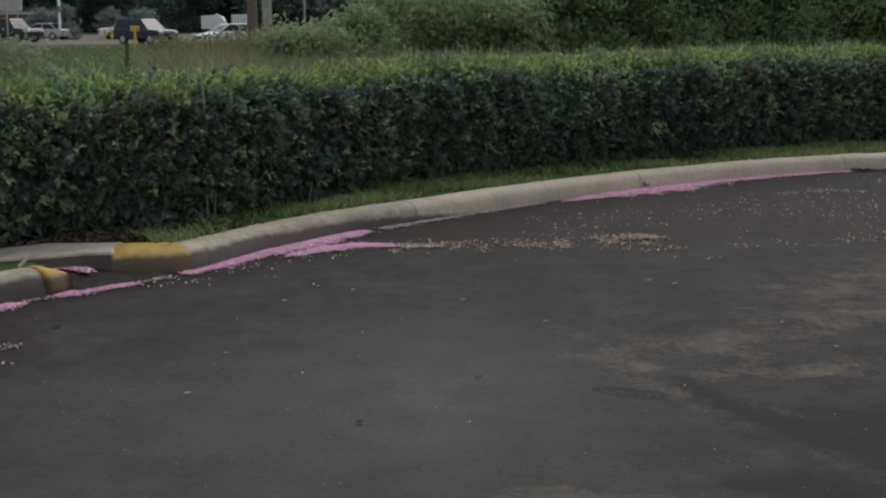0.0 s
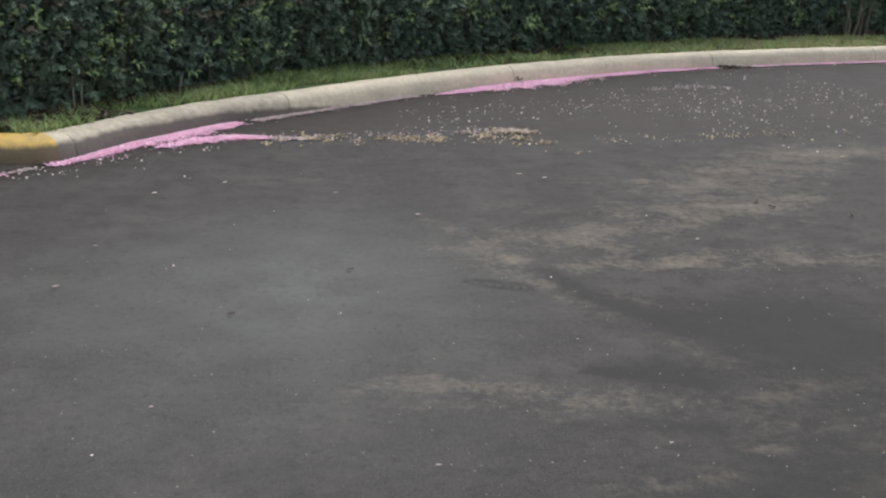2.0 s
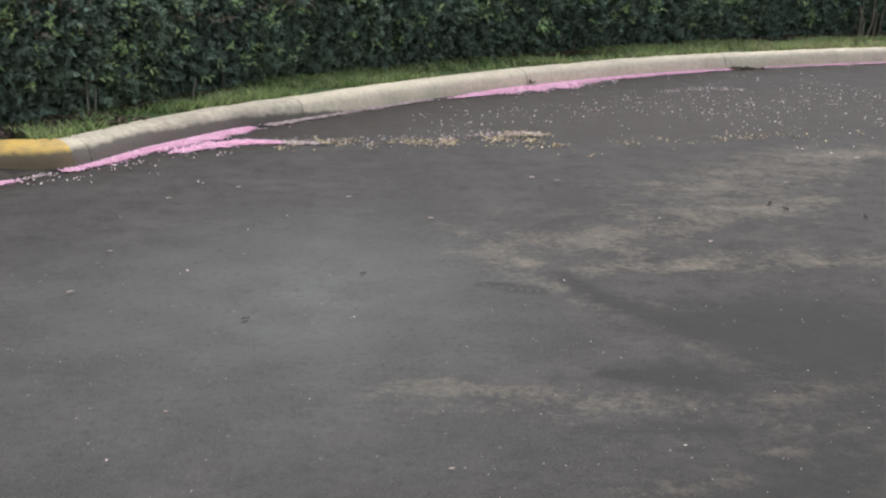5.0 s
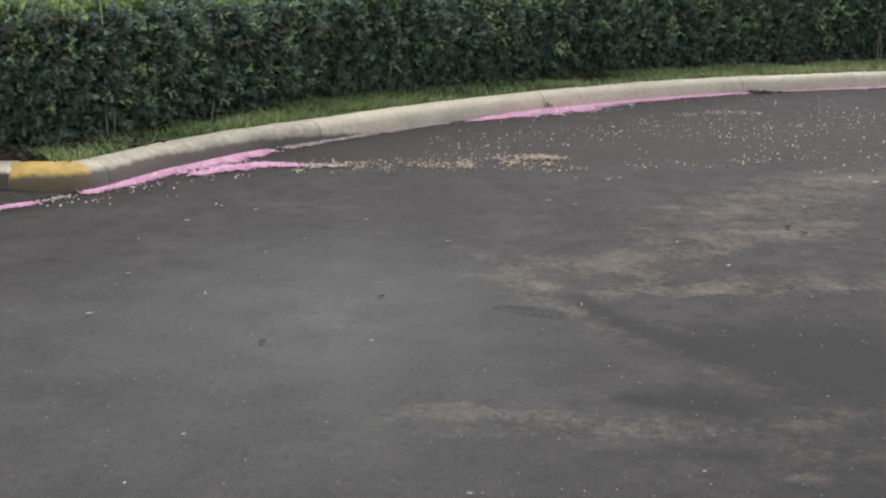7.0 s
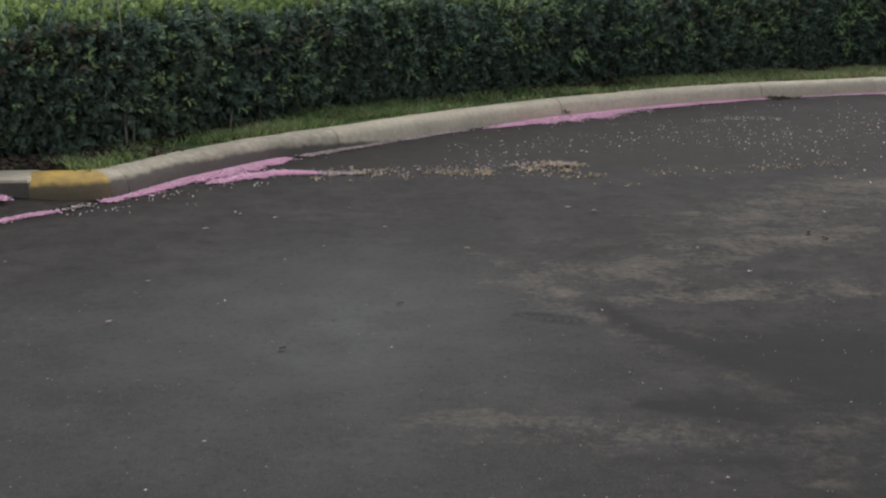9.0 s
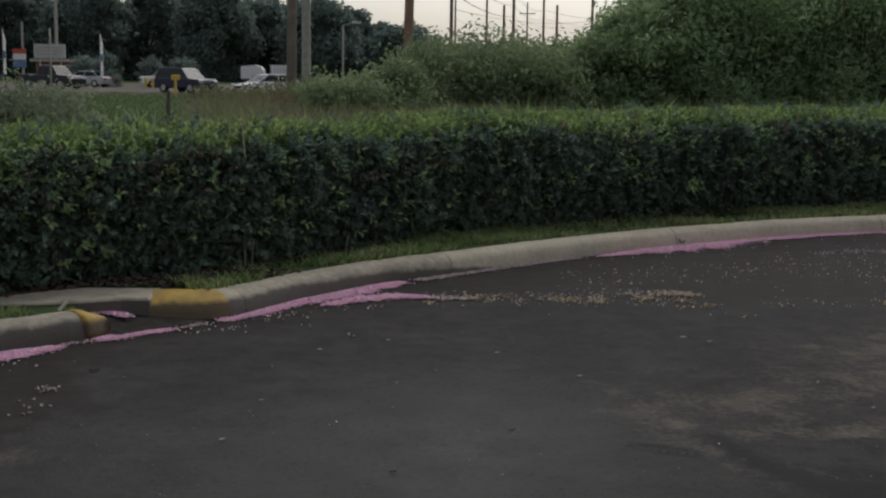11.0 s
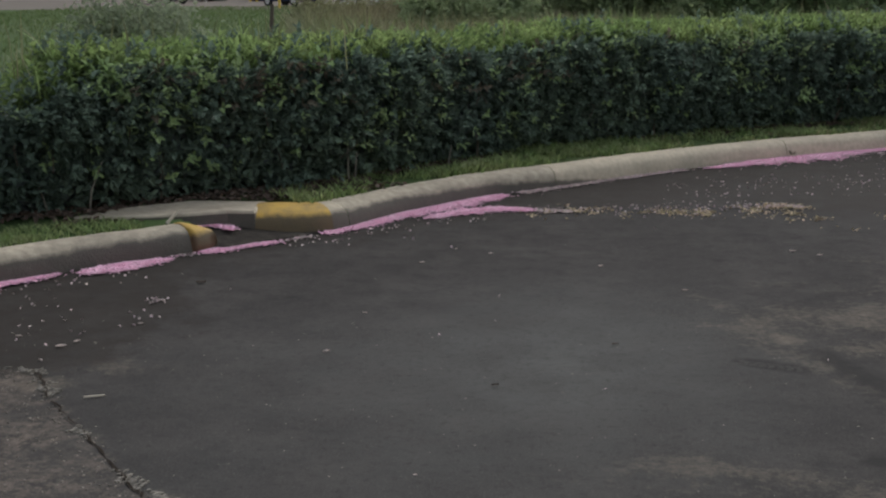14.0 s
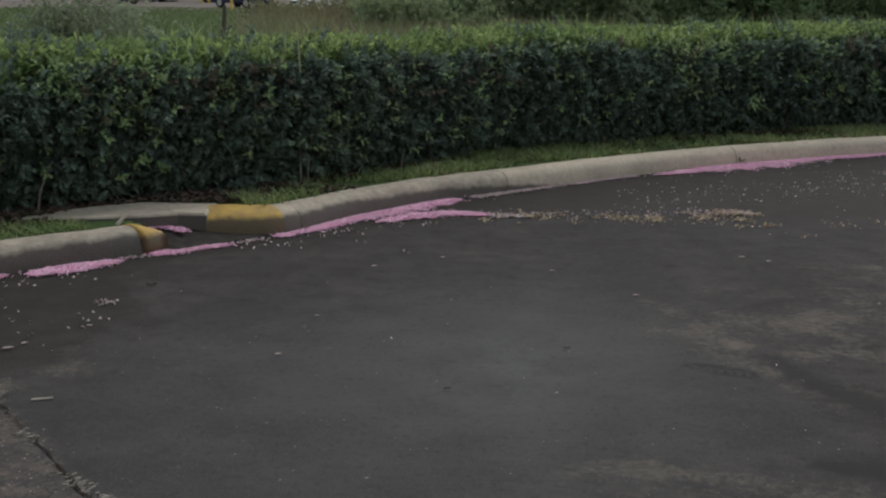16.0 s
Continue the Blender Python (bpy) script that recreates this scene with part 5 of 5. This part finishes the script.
feather_flag(-37.6, 110, 5.0)
feather_flag(-29.3, 110, 4.7)
board = tagged(empty("roadside_sign", pose(-33.6, 110, -0.22)), "blank pale roadside sign board on two posts", "sign")
bm = bmesh.new()
box(bm, -1.35, 1.35, -0.08, 0.08, 2.5, 3.7, 0.03)
part("board", bm, SIGN_FACE, board)
for x in (-0.9, 0.9):
    bm = bmesh.new()
    tube(bm, (x, 0.1, 0), (x, 0.1, 3.5), 0.06, 0.06, 8)
    part("post", bm, POLE_GREY, board)
bm = bmesh.new()
for k in range(3):
    box(bm, -1.05, 1.0 - 0.25 * k, -0.1, -0.085, 3.35 - 0.27 * k, 3.45 - 0.27 * k)
part("lettering_bars", bm, ROOF, board, "faint bars of unreadable lettering")
shop = tagged(empty("roadside_pylon_sign", pose(-39.5, 120, -0.22)), "small red and white sign on a grey pole", "sign")
bm = bmesh.new()
tube(bm, (0.3, 0.1, 0), (0.3, 0.1, 5.9), 0.11, 0.09, 10)
part("pole", bm, POLE_GREY, shop)
bm = bmesh.new()
box(bm, -0.6, 0.6, -0.1, 0.1, 3.0, 3.4, 0.03)
part("upper_panel", bm, RED_FACE, shop, "red panel")
bm = bmesh.new()
box(bm, -0.58, 0.58, -0.1, 0.1, 2.4, 2.97, 0.03)
part("lower_panel", bm, WHITE_PAINT, shop, "white panel")
bm = bmesh.new()
box(bm, -0.6, 0.6, -0.1, 0.1, 1.7, 2.35, 0.03)
part("base_panel", bm, BLUE_FACE, shop, "blue panel")


def kiosk():
    thing = tagged(empty("roadside_building", pose(-43.0, 146, -0.22)), "low brown brick building with a flat pale roof", "building")
    bm = bmesh.new()
    box(bm, -3.2, 1.9, 0, 5, 0, 2.35)
    part("wall", bm, BRICK, thing)
    bm = bmesh.new()
    box(bm, -3.7, 3.9, -0.7, 5.6, 2.35, 2.68, 0.04)
    part("roof", bm, ROOF, thing)
    for x0, x1 in ((-2.7, -1.5), (0.2, 1.2)):
        bm = bmesh.new()
        box(bm, x0, x1, -0.03, 0.05, 0.9 if x0 < 0 else 0.02, 1.95)
        w = part("window" if x0 < 0 else "door", bm, GLASS_DARK, thing)
        bm = bmesh.new()
        box(bm, x0 - 0.07, x1 + 0.07, -0.05, -0.032, 1.95, 2.05)
        part("lintel", bm, ROOF, w)
    for x in (2.6, 3.6):
        bm = bmesh.new()
        tube(bm, (x, -0.4, 0), (x, -0.4, 2.35), 0.08, 0.08, 8)
        part("column", bm, ROOF, thing)


kiosk()


def shed():
    thing = tagged(empty("white_shed", pose(-19.4, 152, -0.22)), "white metal storage box beside the road", "shed")
    bm = bmesh.new()
    box(bm, -1.0, 1.0, 0, 3, 0.5, 2.3, 0.04)
    part("wall", bm, WHITE_PAINT, thing)
    for k in range(6):
        bm = bmesh.new()
        box(bm, -0.95 + k * 0.35, -0.85 + k * 0.35, -0.04, 0.02, 0.55, 2.2)
        part("rib", bm, SIGN_FACE, thing)
    for x in (-0.8, 0.8):
        bm = bmesh.new()
        box(bm, x - 0.12, x + 0.12, 0.2, 2.8, 0, 0.5)
        part("skid", bm, POLE_GREY, thing)
    thing = tagged(empty("covered_trailer", pose(-22.2, 150, -0.22)), "white rounded trailer beside the road", "trailer")
    bm = bmesh.new()
    prof = [(-1.4, 2.15), (0.2, 2.3), (0.9, 2.1), (1.25, 1.6), (1.35, 0.7), (-1.4, 0.7)]
    fr = [bm.verts.new((x, 0, z)) for x, z in prof]
    bk = [bm.verts.new((x, 1.9, z)) for x, z in prof]
    bm.faces.new(fr)
    bm.faces.new(bk[::-1])
    for k in range(len(prof)):
        bm.faces.new((fr[k], bk[k], bk[(k + 1) % 6], fr[(k + 1) % 6]))
    bmesh.ops.recalc_face_normals(bm, faces=bm.faces)
    part("body", bm, WHITE_PAINT, thing)
    for y in (0.15, 1.75):
        bm = bmesh.new()
        tube(bm, (0, y - 0.1, 0.36), (0, y + 0.1, 0.36), 0.36, 0.36, 16)
        part("wheel", bm, RUBBER, thing)


shed()


def car(name, label, m, paint, side, roof, width=1.8, wheel=0.33, wheels=(-1.35, 1.35)):
    """side: lower outline (x, z) clockwise from the rear sill; roof: x of rear foot, rear top, front top, front foot, foot height, top height."""
    thing = tagged(empty(name, m), label, "car", "cars on the far road")
    bm = bmesh.new()
    w = width / 2
    a = [bm.verts.new((x, -w, z)) for x, z in side]
    b = [bm.verts.new((x, w, z)) for x, z in side]
    bm.faces.new(a)
    bm.faces.new(b[::-1])
    for k in range(len(side)):
        bm.faces.new((a[k], b[k], b[(k + 1) % len(side)], a[(k + 1) % len(side)]))
    bmesh.ops.recalc_face_normals(bm, faces=bm.faces)
    bmesh.ops.bevel(bm, geom=bm.edges[:], offset=0.07, segments=3, profile=0.5, affect='EDGES')
    part("body", bm, paint, thing, smooth=False)
    x0, x1, x2, x3, z0, z1 = roof

    def cabin(bm, grow, cut0, cut1):
        ring = []
        for t in (cut0, cut1):
            ww = (w - 0.06) * (1 - t) + (w - 0.26) * t + grow
            xa, xb = x0 * (1 - t) + x1 * t - grow, x3 * (1 - t) + x2 * t + grow
            z = z0 + (z1 - z0) * t
            ring.append([bm.verts.new(c) for c in ((xa, -ww, z), (xb, -ww, z), (xb, ww, z), (xa, ww, z))])
        for k in range(4):
            bm.faces.new((ring[0][k], ring[0][(k + 1) % 4], ring[1][(k + 1) % 4], ring[1][k]))
        bm.faces.new(ring[1])
        bm.faces.new(ring[0][::-1])

    bm = bmesh.new()
    cabin(bm, 0.0, 0.0, 0.86)
    part("glasshouse", bm, GLASS_DARK, thing, "dark tinted windows")
    bm = bmesh.new()
    cabin(bm, 0.012, 0.84, 1.0)
    bmesh.ops.bevel(bm, geom=bm.edges[:], offset=0.03, segments=2, profile=0.5, affect='EDGES')
    part("roof", bm, paint, thing)
    for s in (-1, 1):
        for t0, t1 in ((x0, x1), ((x1 + x2) / 2, (x1 + x2) / 2), (x3, x2)):
            bm = bmesh.new()
            tube(bm, (t0, s * (w - 0.05), z0), (t1, s * (w - 0.24), z1 - 0.03), 0.035, 0.03, 6)
            part("pillar", bm, paint, thing)
        for x in wheels:
            bm = bmesh.new()
            tube(bm, (x, s * (w - 0.2), wheel), (x, s * (w + 0.01), wheel), wheel, wheel, 20)
            wh = part("tyre", bm, RUBBER, thing)
            bm = bmesh.new()
            tube(bm, (x, s * (w - 0.1), wheel), (x, s * (w + 0.02), wheel), wheel * 0.62, wheel * 0.6, 14)
            part("rim", bm, CHROME, wh)
        front, rear = max(q[0] for q in side), min(q[0] for q in side)
        for x, mat, nm in ((front, LAMP_CLEAR, "headlight"), (rear, RED, "tail_light")):
            bm = bmesh.new()
            box(bm, x - 0.12, x + 0.015, s * (w - 0.42), s * (w - 0.06), z0 - 0.28, z0 - 0.12, 0.03)
            part(nm, bm, mat, thing)
    bm = bmesh.new()
    box(bm, front - 0.05, front + 0.02, -0.45, 0.45, z0 - 0.42, z0 - 0.27, 0.02)
    part("grille", bm, RUBBER, thing)
    return thing


SEDAN = [(-2.25, 0.28), (-2.3, 0.75), (-2.2, 0.95), (-1.6, 0.98), (1.0, 0.95), (2.1, 0.75), (2.3, 0.55), (2.25, 0.25)]
SEDAN_ROOF = (-1.75, -0.95, 0.35, 1.15, 0.93, 1.45)
SUV = [(-2.3, 0.35), (-2.35, 0.8), (-2.3, 1.08), (1.0, 1.06), (2.15, 0.98), (2.3, 0.7), (2.3, 0.35)]
SUV_ROOF = (-2.25, -1.95, 0.3, 1.1, 1.05, 1.78)
PICKUP = [(-2.75, 0.5), (-2.75, 1.15), (-0.7, 1.15), (1.3, 1.13), (2.55, 1.08), (2.75, 0.8), (2.7, 0.42)]
PICKUP_ROOF = (-0.75, -0.6, 0.75, 1.4, 1.1, 1.85)
car("white_sedan", "white sedan on the far road", pose(-11.5, 85, -0.2, 0, 0, 215), WHITE_PAINT, SEDAN, SEDAN_ROOF)
car("dark_suv", "dark blue sport utility car on the far road", pose(-18.6, 93, -0.2, 0, 0, -35), BLUE_PAINT, SUV, SUV_ROOF, 1.9, 0.37)
car("white_suv", "white sport utility car turning on the far road", pose(-25.2, 117, -0.2, 0, 0, 200), WHITE_PAINT, SUV, SUV_ROOF, 1.9, 0.36)
car("dark_pickup", "dark pickup truck on the far road", pose(-31.6, 104, -0.2, 0, 0, -28), DARK_PAINT, PICKUP, PICKUP_ROOF, 1.95, 0.4, (-1.75, 1.75))
car("silver_sedan", "silver sedan on the far road", pose(-32.5, 117, -0.2, 0, 0, 165), SILVER_PAINT, SEDAN, SEDAN_ROOF)
